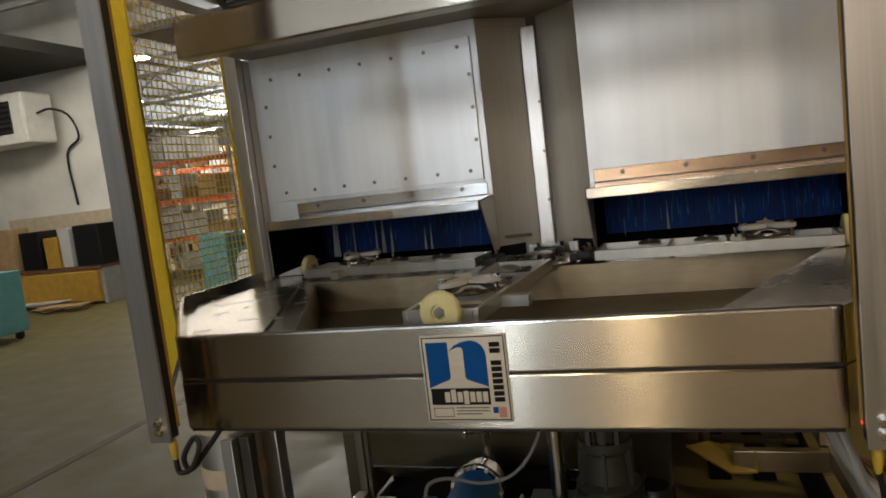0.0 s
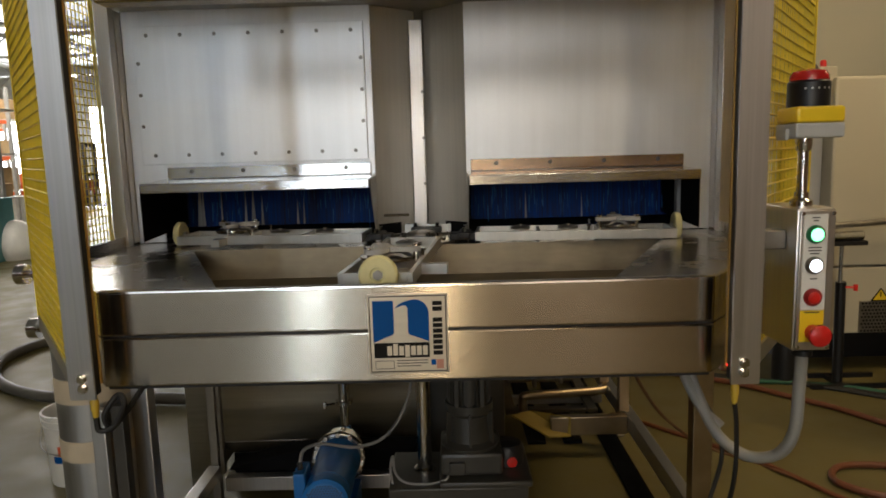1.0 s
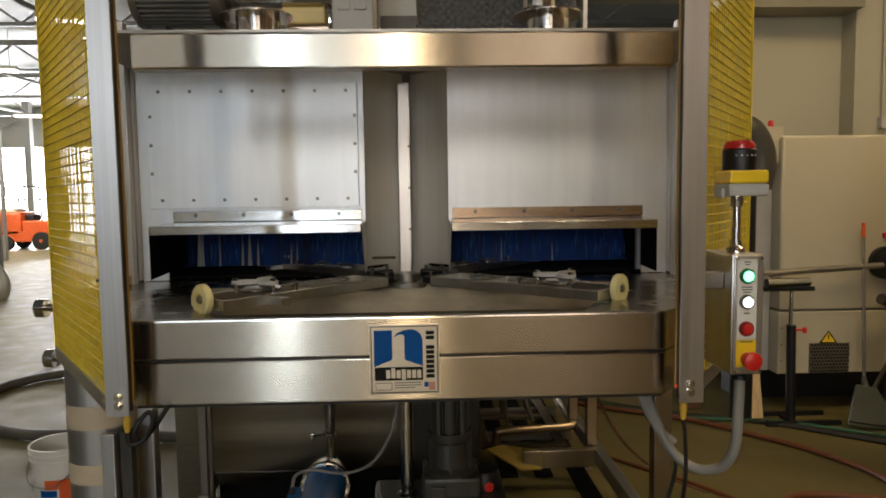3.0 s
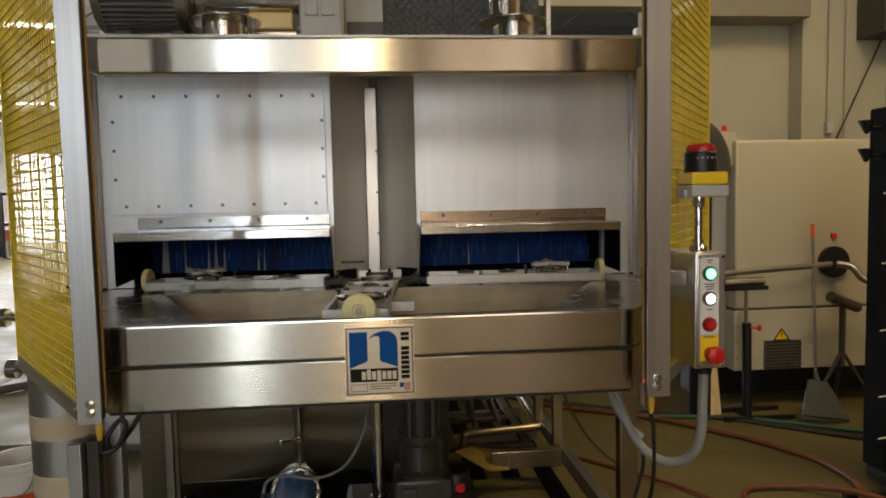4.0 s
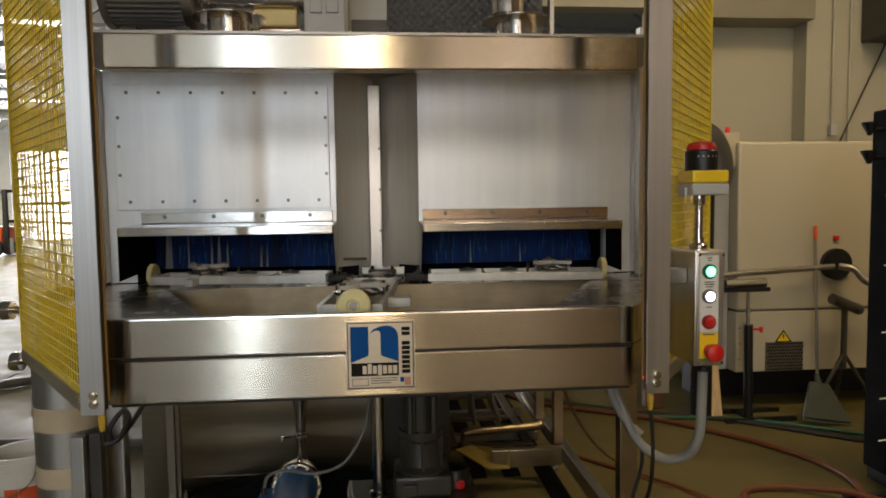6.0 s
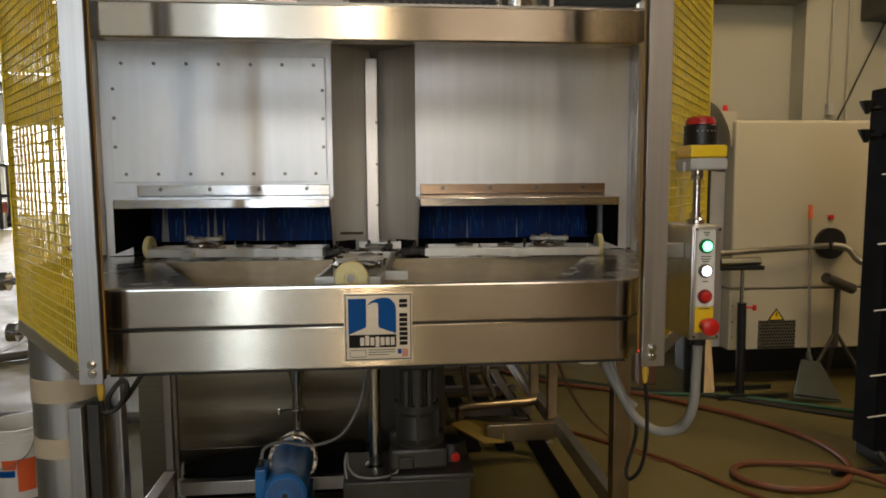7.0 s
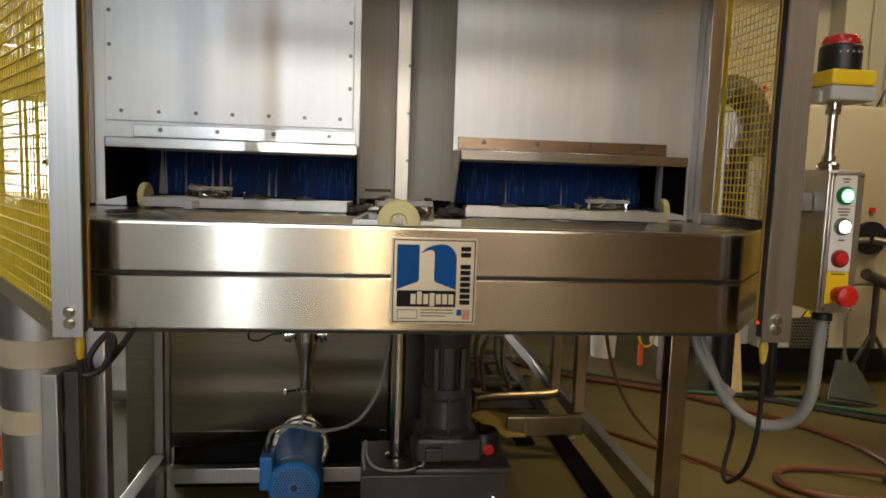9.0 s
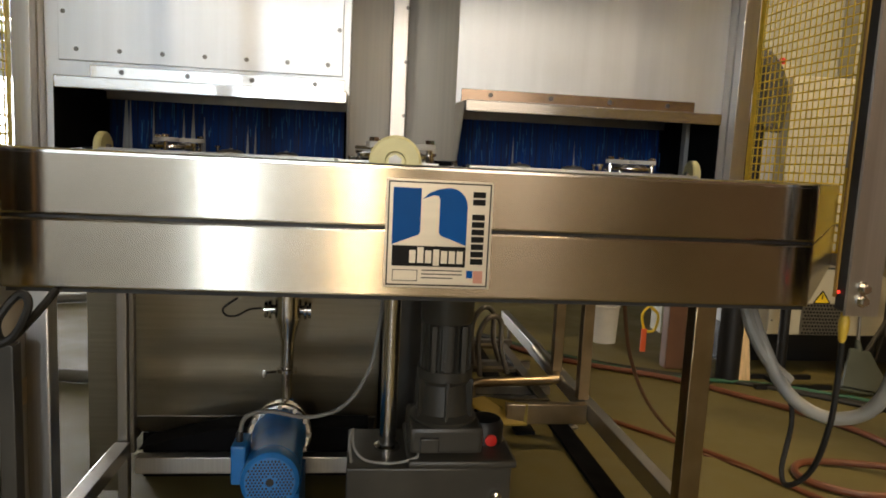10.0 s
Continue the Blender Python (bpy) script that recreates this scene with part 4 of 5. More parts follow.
def pump():
    p = thing("pump_motor", "blue electric pump motor with a perforated fan cover", "pump motor")
    A, Z = Vector((-0.335, 0.70, 0.488)), Vector((-0.365, 1.25, 0.430))
    d = (Z - A).normalized()
    m = Matrix.Translation(A) @ d.to_track_quat("Z", "Y").to_matrix().to_4x4()
    L = (Z - A).length
    bm = B()
    ring(bm, [(0.070, 0.06), (0.080, 0.07), (0.080, L - 0.16), (0.086, L - 0.15), (0.086, L - 0.13), (0.078, L - 0.12)], m, 36)
    part("body", bm, BLUE_P, p)
    bm = B()
    ring(bm, [(0.0, -0.002), (0.066, 0.0), (0.077, 0.008), (0.079, 0.02), (0.079, 0.066)], m, 36)
    cover = part("fan_cover", bm, BLUE_P, p)
    bm = B()
    for i in range(-7, 8):
        for j in range(-7, 8):
            x, y = i * 0.0092 + (j % 2) * 0.0046, j * 0.0080
            if 0.016 < math.hypot(x, y) < 0.064:
                rod(bm, m @ Vector((x, y, -0.0032)), m @ Vector((x, y, 0.003)), 0.0030, 6)
    rod(bm, m @ Vector((0, 0, -0.004)), m @ Vector((0, 0, 0.002)), 0.011, 12)
    part("fan_hole", bm, BLACK, cover)
    part("terminal_box", bx(-0.445, -0.405, 0.74, 0.84, 0.46, 0.57, bev=0.006), BLUE_P, p)
    bm = B()
    ring(bm, [(0.010, 0), (0.010, 0.02), (0.007, 0.026)], pose(-0.428, 0.78, 0.57), 12)
    part("gland", bm, BLACK, p)
    bm = B()
    ring(bm, [(0.098, L - 0.12), (0.104, L - 0.115), (0.104, L - 0.10), (0.098, L - 0.095)], m, 36)
    part("clamp_ring", bm, STEEL_SH, p)
    for k in range(12):
        a = k * math.tau / 12
        bm = B()
        rod(bm, m @ Vector((0.094 * math.cos(a), 0.094 * math.sin(a), L - 0.14)), m @ Vector((0.094 * math.cos(a), 0.094 * math.sin(a), L - 0.08)), 0.008, 8)
        part("stud", bm, STEEL_DK, p)
    bm = B()
    ring(bm, [(0.088, L - 0.095), (0.088, L), (0.06, L + 0.02)], m, 32)
    part("pump_head", bm, STEEL_SH, p)
    part("foot", bx(-0.40, -0.27, 0.86, 1.10, 0.0, 0.372), BLUE_P, p)
    bm = B()
    hose(bm, [(-0.428, 0.78, 0.59), (-0.415, 0.80, 0.63), (-0.36, 0.84, 0.632), (-0.25, 0.88, 0.60), (-0.15, 0.92, 0.62), (-0.08, 0.97, 0.71), (-0.05, 1.03, 0.83), (-0.04, 1.08, 0.95), (-0.04, 1.10, 1.12)], 0.006, 8)
    part("cable", bm, HOSE_G, p)
    return p


pump()


def standpipe():
    s = thing("drain_pipe", "stainless sanitary drain pipe with clamps and wing nut", "pipe")
    x, y = -0.359, 1.33
    bm = B()
    ring(bm, [(0.019, 0.47), (0.019, 0.588), (0.0235, 0.61), (0.0235, 0.70), (0.030, 0.73), (0.045, 0.785), (0.046, 0.80), (0.046, 1.14)], pose(x, y, 0), 24)
    part("pipe", bm, STEEL_SH, s)
    for z, r in ((0.600, 0.036),):
        bm = B()
        ring(bm, [(r - 0.01, -0.010), (r, -0.006), (r, 0.006), (r - 0.01, 0.010)], pose(x, y, z), 24)
        c = part("clamp", bm, STEEL_SH, s)
        bm = B()
        rod(bm, (x - r, y - 0.02, z), (x - r - 0.03, y - 0.035, z), 0.005, 8)
        box(bm, x - r - 0.045, x - r - 0.03, y - 0.05, y - 0.03, z - 0.014, z + 0.014, bev=0.004)
        part("wing_nut", bm, STEEL_SH, c)
    bm = B()
    ring(bm, [(0.018, 0), (0.023, 0.008), (0.023, 0.03), (0.018, 0.036)], pose(x, y, 0.462), 20)
    part("blue_coupling", bm, BLUE_P, s, "blue hose coupling")
    for sx in (-1, 1):
        bm = B()
        rod(bm, (x + sx * 0.04, y, 0.818), (x + sx * 0.075, y, 0.818), 0.018, 16)
        rod(bm, (x + sx * 0.056, y, 0.818), (x + sx * 0.065, y, 0.818), 0.034, 20)
        rod(bm, (x + sx * 0.070, y, 0.818), (x + sx * 0.080, y, 0.818), 0.030, 20)
        part("side_ferrule", bm, STEEL_SH, s)
    bm = B()
    hose(bm, [(x - 0.09, y - 0.01, 0.823), (x - 0.13, y - 0.02, 0.82), (x - 0.17, y - 0.03, 0.80), (x - 0.205, y - 0.03, 0.80), (x - 0.215, y - 0.03, 0.825), (x - 0.17, y - 0.02, 0.86)], 0.004, 6)
    part("sensor_cable", bm, RUBBER, s)
    return s


standpipe()


def gear_motor():
    g = thing("gear_motor", "grey painted upright gear motor on a steel drive base", "gear motor")
    x, y = 0.150, 0.93
    bm = B()
    ring(bm, [(0.076, 0.885), (0.080, 0.895), (0.080, 1.02), (0.075, 1.06), (0.075, 1.13)], pose(x, y, 0), 32)
    part("fan_cowl", bm, GEAR_P, g)
    bm = B()
    prism(bm, [(x + fr * math.cos(fa), y + fr * math.sin(fa)) for fr, fa in fins(26, 0.060, 0.077, 0.0024)], 0.745, 0.885)
    part("finned_body", bm, GEAR_P, g)
    bm = B()
    for k in range(3):
        box(bm, x - 0.052 + k * 0.044, x - 0.036 + k * 0.044, y - 0.078, y - 0.060, 0.745, 0.885, bev=0.002)
    part("tie_bar", bm, GEAR_P, g)
    bm = B()
    ring(bm, [(0.100, 0.585), (0.102, 0.597), (0.082, 0.612), (0.072, 0.70), (0.084, 0.715), (0.084, 0.745), (0.06, 0.745)], pose(x, y, 0), 32)
    part("adapter", bm, GEAR_P, g)
    for k in range(6):
        bm = B()
        box(bm, 0.066, 0.094, -0.005, 0.005, 0.597, 0.72, bev=0.002, m=pose(x, y, 0, 0, 0, 30 + 60 * k))
        part("rib", bm, GEAR_P, g)
    part("gearcase", bx(0.045, 0.262, 0.83, 1.05, 0.505, 0.587, bev=0.014), GEAR_P, g)
    bm = B()
    box(bm, 0.075, 0.130, 0.815, 0.83, 0.515, 0.56, bev=0.004)
    part("gear_cover", bm, GEAR_P, g)
    bm = B()
    ring(bm, [(0.060, 0), (0.060, 0.055), (0.05, 0.07), (0.0, 0.075)], pose(0.285, 0.95, 0.505), 28)
    part("end_cap", bm, BLACK, g)
    bm = B()
    ring(bm, [(0.018, 0), (0.018, 0.012), (0.0, 0.014)], pose(0.297, 0.897, 0.525, 90), 20)
    part("red_plug", bm, RED, g, "red plug")
    bm = B()
    box(bm, -0.135, 0.345, 0.80, 1.10, 0.0, 0.478, bev=0.006)
    box(bm, 0.04, 0.36, 0.79, 1.10, 0.478, 0.503, bev=0.010)
    part("drive_base", bm, GEAR_P, g)
    bm = B()
    rod(bm, (-0.014, 0.95, 0.478), (-0.014, 0.95, 1.215), 0.026, 24)
    ring(bm, [(0.040, 0), (0.040, 0.008), (0.027, 0.014)], pose(-0.014, 0.95, 0.478), 20)
    part("column", bm, STEEL_SH, g, "polished steel column")
    bm = B()
    hose(bm, [(-0.122, 0.83, 0.485), (-0.128, 0.83, 0.54), (-0.12, 0.85, 0.575), (-0.115, 0.85, 0.52), (-0.08, 0.83, 0.49), (0.0, 0.82, 0.486), (0.06, 0.81, 0.505), (0.07, 0.82, 0.515)], 0.0045, 8)
    part("loose_cable", bm, HOSE_G, g)
    bm = B()
    ring(bm, [(0.016, 0), (0.016, 0.02), (0.010, 0.024), (0.010, 0.034)], pose(0.30, 0.80, 0.395, 90), 16)
    part("drain_cock", bm, STEEL_SH, g)
    return g


gear_motor()


def skid():
    h = thing("pipe_trolley", "low steel trolley with a bent tube handle", "trolley")
    bm = B()
    hose(bm, [(0.50, 2.42, 0.06), (0.50, 2.42, 0.18), (0.53, 2.42, 0.2), (0.75, 2.45, 0.2), (0.95, 2.48, 0.2), (0.99, 2.5, 0.21), (0.99, 2.62, 0.22), (0.99, 3.0, 0.24)], 0.026, 14, 6)
    part("handle", bm, STEEL_RAIL, h)
    for x in (0.40, 0.88):
        part("deck_rail", bx(x, x + 0.06, 2.45, 3.6, 0.075, 0.10, bev=0.004), BOARD, h)
    for y in (2.46, 3.0, 3.54):
        part("deck_slat", bx(0.461, 0.879, y, y + 0.06, 0.076, 0.098, bev=0.003), BOARD, h)
    flap = B()
    slab(flap, [(0.40, 2.05, 0.235), (0.50, 2.09, 0.242), (0.70, 1.996, 0.238), (0.70, 1.992, 0.140), (0.58, 1.96, 0.150)], 0.008)
    part("yellow_flap", flap, OLIVE, h, "worn yellow cover")
    for y in (2.85, 3.1):
        bm = B()
        hose(bm, [(0.62, y, 0.10), (0.60, y, 0.34), (0.66, y, 0.46), (0.74, y + 0.05, 0.42), (0.75, y + 0.05, 0.25), (0.80, y + 0.06, 0.1)], 0.016, 10)
        part("bent_tube", bm, STEEL_DK, h)
    return h


skid()


# ---- on the roof ----
def roof_drive():
    r = thing("spray_drive", "horizontal finned motor with steel cylinder and gear head", "drive unit")
    y, z = 0.82, 2.345
    bm = B()
    prism(bm, [(fr * math.cos(fa), fr * math.sin(fa)) for fr, fa in fins(40, 0.100, 0.117, 0.0026)], -0.88, -0.64)
    bm.transform(Matrix.Translation((0, y, z)) @ pose(0, 0, 0, 0, 90, 0))
    part("finned_motor", bm, FIN_P, r)
    bm = B()
    rod(bm, (-0.905, y, z), (-0.88, y, z), 0.119, 32)
    part("end_shield", bm, STEEL_DK, r)
    bm = B()
    rod(bm, (-0.64, y, z), (-0.605, y, z), 0.119, 32)
    part("end_shield", bm, STEEL_DK, r)
    bm = B()
    rod(bm, (-0.615, y, z), (-0.24, y, z), 0.052, 28)
    for x in (-0.60, -0.57, -0.275, -0.25):
        rod(bm, (x, y, z), (x + 0.010, y, z), 0.060, 28)
    part("cylinder", bm, STEEL_SH, r)
    bm = B()
    box(bm, -0.235, -0.095, y - 0.10, y + 0.10, 2.158, 2.52, bev=0.008)
    for i in (-0.215, -0.16):
        for j in (2.26, 2.36):
            box(bm, i, i + 0.042, y - 0.108, y - 0.10, j, j + 0.075, bev=0.003)
    part("gear_head", bm, GREY_L, r)
    part("yellow_cover", bx(-0.415, -0.265, 0.79, 0.9, 2.232, 2.292, bev=0.008), PALE_Y, r, "pale yellow gearbox cover")
    part("cover_foot", bx(-0.40, -0.255, 0.81, 0.9, 2.158, 2.231, bev=0.004), STEEL_WARM, r)
    for x in (-0.86, -0.68):
        part("motor_foot", bx(x, x + 0.05, 0.80, 0.92, 2.158, 2.235), GREY_P, r)
    part("base_plate", bx(-0.92, -0.06, 0.74, 0.94, 2.146, 2.158), STEEL_DK, r)
    return r


roof_drive()


def chimney(x, y, tall):
    c = thing("flanged_sleeve", "polished steel sleeve with a wide flange", "sleeve", (x, y, 2.146), "flanged sleeves")
    bm = B()
    ring(bm, [(0.072, 0), (0.072, 0.085)], Matrix(), 32)
    part("sleeve", bm, STEEL_SH, c)
    bm = B()
    ring(bm, [(0.072, 0.082), (0.118, 0.084), (0.118, 0.088), (0.05, 0.092)], Matrix(), 36)
    part("flange", bm, STEEL_SH, c)
    if tall:
        bm = B()
        ring(bm, [(0.034, 0.088), (0.034, 0.105), (0.055, 0.107), (0.055, 0.5)], pose(-0.03, 0, 0), 24)
        ring(bm, [(0.020, 0.09), (0.020, 0.11)], pose(0.035, -0.02, 0), 12)
        part("spray_pipe", bm, STEEL_SH, c)
    return c


chimney(-0.475, 0.70, False)
chimney(0.488, 0.70, True)
part("grey_enclosure", bx(-0.10, 0.05, 1.10, 1.3, 2.146, 2.46), GREY_L, WASHER)
part("enclosure_foot", bx(-0.09, 0.05, 1.09, 1.099, 2.146, 2.335), GREY_P, WASHER)
for s in (-0.94, 0.665):
    part("roof_post", bx(s - 0.008, s + 0.008, 0.9, 0.94, 2.146, 2.75), STEEL_V, WASHER)
bm = B()
for i in range(18):
    for j in range(20):
        x, z = 0.078 + i * 0.034 + (j % 2) * 0.017, 2.20 + j * 0.017
        v = [bm.verts.new((x + a, 1.2, z + b)) for a, b in ((-0.017, 0), (0, -0.017), (0.017, 0), (0, 0.017))]
        t = bm.verts.new((x, 1.166, z))
        for k in range(4):
            bm.faces.new((v[k], v[(k + 1) % 4], t))
box(bm, 0.055, 0.70, 1.2, 1.22, 2.146, 2.56)
foam = solid("foam_panel", bm, FOAM, "charcoal egg-crate acoustic foam panel on the washer roof", "foam panel")


# ---- sleeve post beside the washer ----
def bollard():
    b = thing("round_post", "round grey steel post wrapped with tan tape", "post", (-1.01, 0.62, 0))
    bm = B()
    ring(bm, [(0.105, 0), (0.105, 1.13), (0.09, 1.135)], Matrix(), 36)
    part("shaft", bm, STEEL_POST, b)
    for z0, z1 in ((0.91, 0.985), (0.73, 0.795)):
        bm = B()
        ring(bm, [(0.1052, z0), (0.1068, z0 + 0.001), (0.1068, z1 - 0.001), (0.1052, z1)], Matrix(), 36)
        part("tape", bm, TAPE, b)
    part("guard_strip", bx(0.045, 0.085, -0.12, -0.09, 0.0, 0.90, bev=0.003), STEEL_POST, b)
    part("guard_strip", bx(0.09, 0.125, -0.09, -0.05, 0.0, 0.90, bev=0.003), GREY_P, b)
    for z, dx in ((1.125, -0.13), (1.29, -0.15)):
        bm = B()
        rod(bm, (dx - 0.03, -0.02, z), (dx + 0.0, -0.02, z), 0.030, 20)
        rod(bm, (dx, -0.02, z), (-0.09 if z < 1.2 else -0.105, -0.02, z), 0.012, 12)
        part("hose_coupling", bm, STEEL_SH, b)
    return b


bollard()


def bucket():
    b = thing("bucket", "white plastic pail with orange and blue label", "bucket", (-1.85, 1.95, 0))
    bm = B()
    ring(bm, [(0.0, 0.004), (0.128, 0.0), (0.130, 0.01), (0.143, 0.30), (0.149, 0.302), (0.149, 0.312), (0.145, 0.314), (0.146, 0.333), (0.153, 0.335), (0.153, 0.345), (0.147, 0.347), (0.148, 0.362), (0.154, 0.364), (0.154, 0.374), (0.143, 0.374), (0.139, 0.30), (0.122, 0.02), (0, 0.018)], Matrix(), 40)
    part("pail", bm, WHITE_P, b)

    def label(a0, a1, z0, z1, mt):
        bm = B()
        rows = []
        for k in range(9):
            a = radians(a0 + (a1 - a0) * k / 8)
            rows.append([bm.verts.new(((0.1305 + 0.013 * z / 0.29 + 0.0012) * math.cos(a), (0.1305 + 0.013 * z / 0.29 + 0.0012) * math.sin(a), z)) for z in (z0, z1)])
        for p, q in zip(rows, rows[1:]):
            bm.faces.new((p[0], q[0], q[1], p[1]))
        part("label", bm, mt, b)

    label(-72, -38, 0.05, 0.22, ORANGE)
    label(-100, -73, 0.17, 0.22, ORANGE)
    label(-112, -76, 0.13, 0.165, BLUE_L)
    bm = B()
    hose(bm, [(-0.15, -0.02, 0.33), (-0.11, -0.13, 0.22), (0.0, -0.165, 0.19), (0.09, -0.13, 0.24), (0.12, -0.1, 0.31)], 0.0025, 6)
    part("wire_handle", bm, STEEL_DK, b)
    return b


bucket()


# ---- the right-hand corner of the hall ----
def machine_cabinet():
    c = thing("machine_cabinet", "large cream enamelled machine enclosure with vent and warning sign", "machine cabinet")
    part("upper_panel", bx(2.65, 4.40, 3.20, 3.9, 0.770, 2.03, bev=0.02), CAB, c)
    part("lower_panel", bx(2.65, 4.40, 3.205, 3.9, 0.30, 0.760, bev=0.01), CAB, c)
    part("side_column", bx(2.52, 2.645, 3.32, 3.9, 0.30, 1.99, bev=0.006), GREY_L, c)
    part("plinth", bx(2.55, 4.40, 3.62, 3.9, 0.0, 0.298), BLACK, c)
    part("terminal_box", bx(2.46, 2.68, 3.25, 3.318, 1.84, 2.10, bev=0.005), CAB, c)
    bm = B()
    ring(bm, [(0.02, 0), (0.02, 0.035), (0.014, 0.045), (0, 0.047)], pose(2.60, 3.28, 2.10), 16)
    part("red_lamp", bm, RED, c)
    bm = B()
    hose(bm, [(2.24, 3.12, 2.09), (2.36, 3.12, 2.05), (2.43, 3.12, 1.94), (2.45, 3.12, 1.82), (2.42, 3.12, 1.67)], 0.105, 20)
    part("exhaust_elbow", bm, GREY_P, c, "dark grey round exhaust elbow")
    # black upright stands for the strip of shade below the elbow
    bm = B()
    rod(bm, (2.345, 3.12, 0.0), (2.345, 3.12, 1.70), 0.075, 20)
    part("elbow_shade_strip", bm, BLACK, c)
    bm = B()
    for i in range(12):
        for j in range(9):
            x, z = 2.905 + i * 0.0235 + (j % 2) * 0.011, 0.318 + j * 0.024
            rod(bm, (x, 3.2035, z), (x, 3.197, z), 0.0078, 6)
    part("vent_hole", bm, BLACK, c)
    part("vent_plate", bx(2.885, 3.185, 3.200, 3.2045, 0.305, 0.525), STEEL_DK, c)

    bm = B()
    for x0, z0, x1, z1, x2, z2, y in ((2.962, 0.528, 3.082, 0.528, 3.022, 0.612, 3.198),):
        slab(bm, [(x0, y, z0), (x1, y, z1), (x2, y, z2)], 0.003)
    part("warning_sign", bm, YELLOW_B, c)
    bm = B()
    for a, b in (((2.962, 0.528), (3.082, 0.528)), ((3.082, 0.528), (3.022, 0.612)), ((3.022, 0.612), (2.962, 0.528)), ((3.022, 0.555), (3.022, 0.588))):
        rod(bm, (a[0], 3.196, a[1]), (b[0], 3.196, b[1]), 0.0045, 6)
    part("sign_border", bm, INK, c)
    bm = B()
    for z in (0.40, 0.52, 0.64):
        rod(bm, (2.675, 3.206, z), (2.675, 3.198, z), 0.006, 8)
    part("rivet", bm, BOLT, c)
    bm = B()
    rod(bm, (3.418, 3.20, 1.11), (3.418, 3.165, 1.11), 0.118, 28)
    part("round_port", bm, BLACK, c, "black round port")
    bm = B()
    box(bm, 3.40, 3.44, 3.18, 3.2, 1.29, 1.325, bev=0.004)
    part("red_switch", bm, RED, c)
    return c


machine_cabinet()


def feed_bar():
    p = thing("feed_bar", "long dark steel bar lying over the roller stand into the port", "steel bar")
    bm = B()
    rod(bm, (1.9, 2.95, 1.045), (3.36, 3.13, 1.098), 0.022, 14)
    part("bar", bm, STEEL_DK, p)
    bm = B()
    hose(bm, [(3.40, 3.12, 1.10), (3.47, 3.05, 1.08), (3.52, 3.0, 1.0), (3.60, 2.95, 0.98), (3.66, 2.92, 1.05), (3.70, 2.9, 1.12), (3.78, 2.9, 1.13)], 0.026, 12)
    part("bent_end", bm, STEEL_DK, p)
    return p


feed_bar()


def roller_stand():
    s = thing("roller_stand", "black pipe stand with a bright steel roller on top", "roller stand")
    bm = B()
    rod(bm, (2.44, 2.98, 1.005), (2.77, 3.03, 1.005), 0.030, 20)
    part("roller", bm, STEEL_SH, s)
    part("cradle", bx(2.43, 2.78, 2.97, 3.05, 0.945, 0.975, bev=0.004), BLACK, s)
    bm = B()
    rod(bm, (2.64, 3.02, 0.68), (2.64, 3.02, 0.95), 0.014, 12)
    part("inner_tube", bm, STEEL_SH, s)
    bm = B()
    rod(bm, (2.66, 3.03, 0.02), (2.645, 3.02, 0.70), 0.032, 16)
    part("outer_tube", bm, BLACK, s)
    bm = B()
    rod(bm, (2.66, 3.0, 0.67), (2.72, 2.98, 0.67), 0.008, 8)
    rod(bm, (2.72, 2.98, 0.65), (2.72, 2.98, 0.69), 0.014, 10)
    part("red_knob", bm, RED, s)
    bm = B()
    box(bm, 2.45, 2.98, 2.94, 2.97, 0.0, 0.03)
    box(bm, 2.45, 2.98, 3.16, 3.19, 0.0, 0.03)
    box(bm, 2.64, 2.68, 2.97, 3.16, 0.0, 0.028)
    part("base", bm, BLACK, s)
    return s


roller_stand()


def tripod():
    s = thing("tripod_stand", "grey tripod stand with a vee roller head", "stand")
    bm = B()
    rod(bm, (3.27, 3.0, 0.875), (3.54, 3.08, 0.775), 0.040, 14)
    part("head", bm, GREY_P, s)
    bm = B()
    rod(bm, (3.41, 3.06, 0.34), (3.41, 3.06, 0.80), 0.022, 12)
    part("stem", bm, GREY_P, s)
    for a in (200, 330, 85):
        bm = B()
        rod(bm, (3.41, 3.06, 0.46), (3.41 + 0.30 * math.cos(radians(a)), 3.06 + 0.13 * math.sin(radians(a)), 0.01), 0.014, 10)
        part("leg", bm, GREY_P, s)
    return s


tripod()


def lobby_pan():
    d = thing("dustpan", "grey long-handled dustpan with an orange grip", "dustpan")
    bm = B()
    slab(bm, [(2.955, 2.84, 0.060), (3.315, 2.84, 0.002), (3.225, 2.97, 0.25), (3.085, 2.97, 0.275)], 0.020)
    part("pan", bm, DUST, d)
    bm = B()
    slab(bm, [(2.955, 2.838, 0.060), (3.315, 2.838, 0.002), (3.318, 2.80, 0.0), (2.952, 2.80, 0.052)], 0.006)
    part("pan_lip", bm, DUST, d)
    bm = B()
    rod(bm, (3.155, 2.965, 0.255), (3.155, 2.99, 0.33), 0.026, 12, 0.015)
    part("socket", bm, DUST, d)
    bm = B()
    rod(bm, (3.155, 2.98, 0.30), (3.215, 3.13, 1.30), 0.011, 10)
    part("handle", bm, STEEL_DK, d)
    bm = B()
    rod(bm, (3.215, 3.13, 1.30), (3.223, 3.145, 1.40), 0.014, 10)
    part("grip", bm, ORANGE, d)
    return d


lobby_pan()


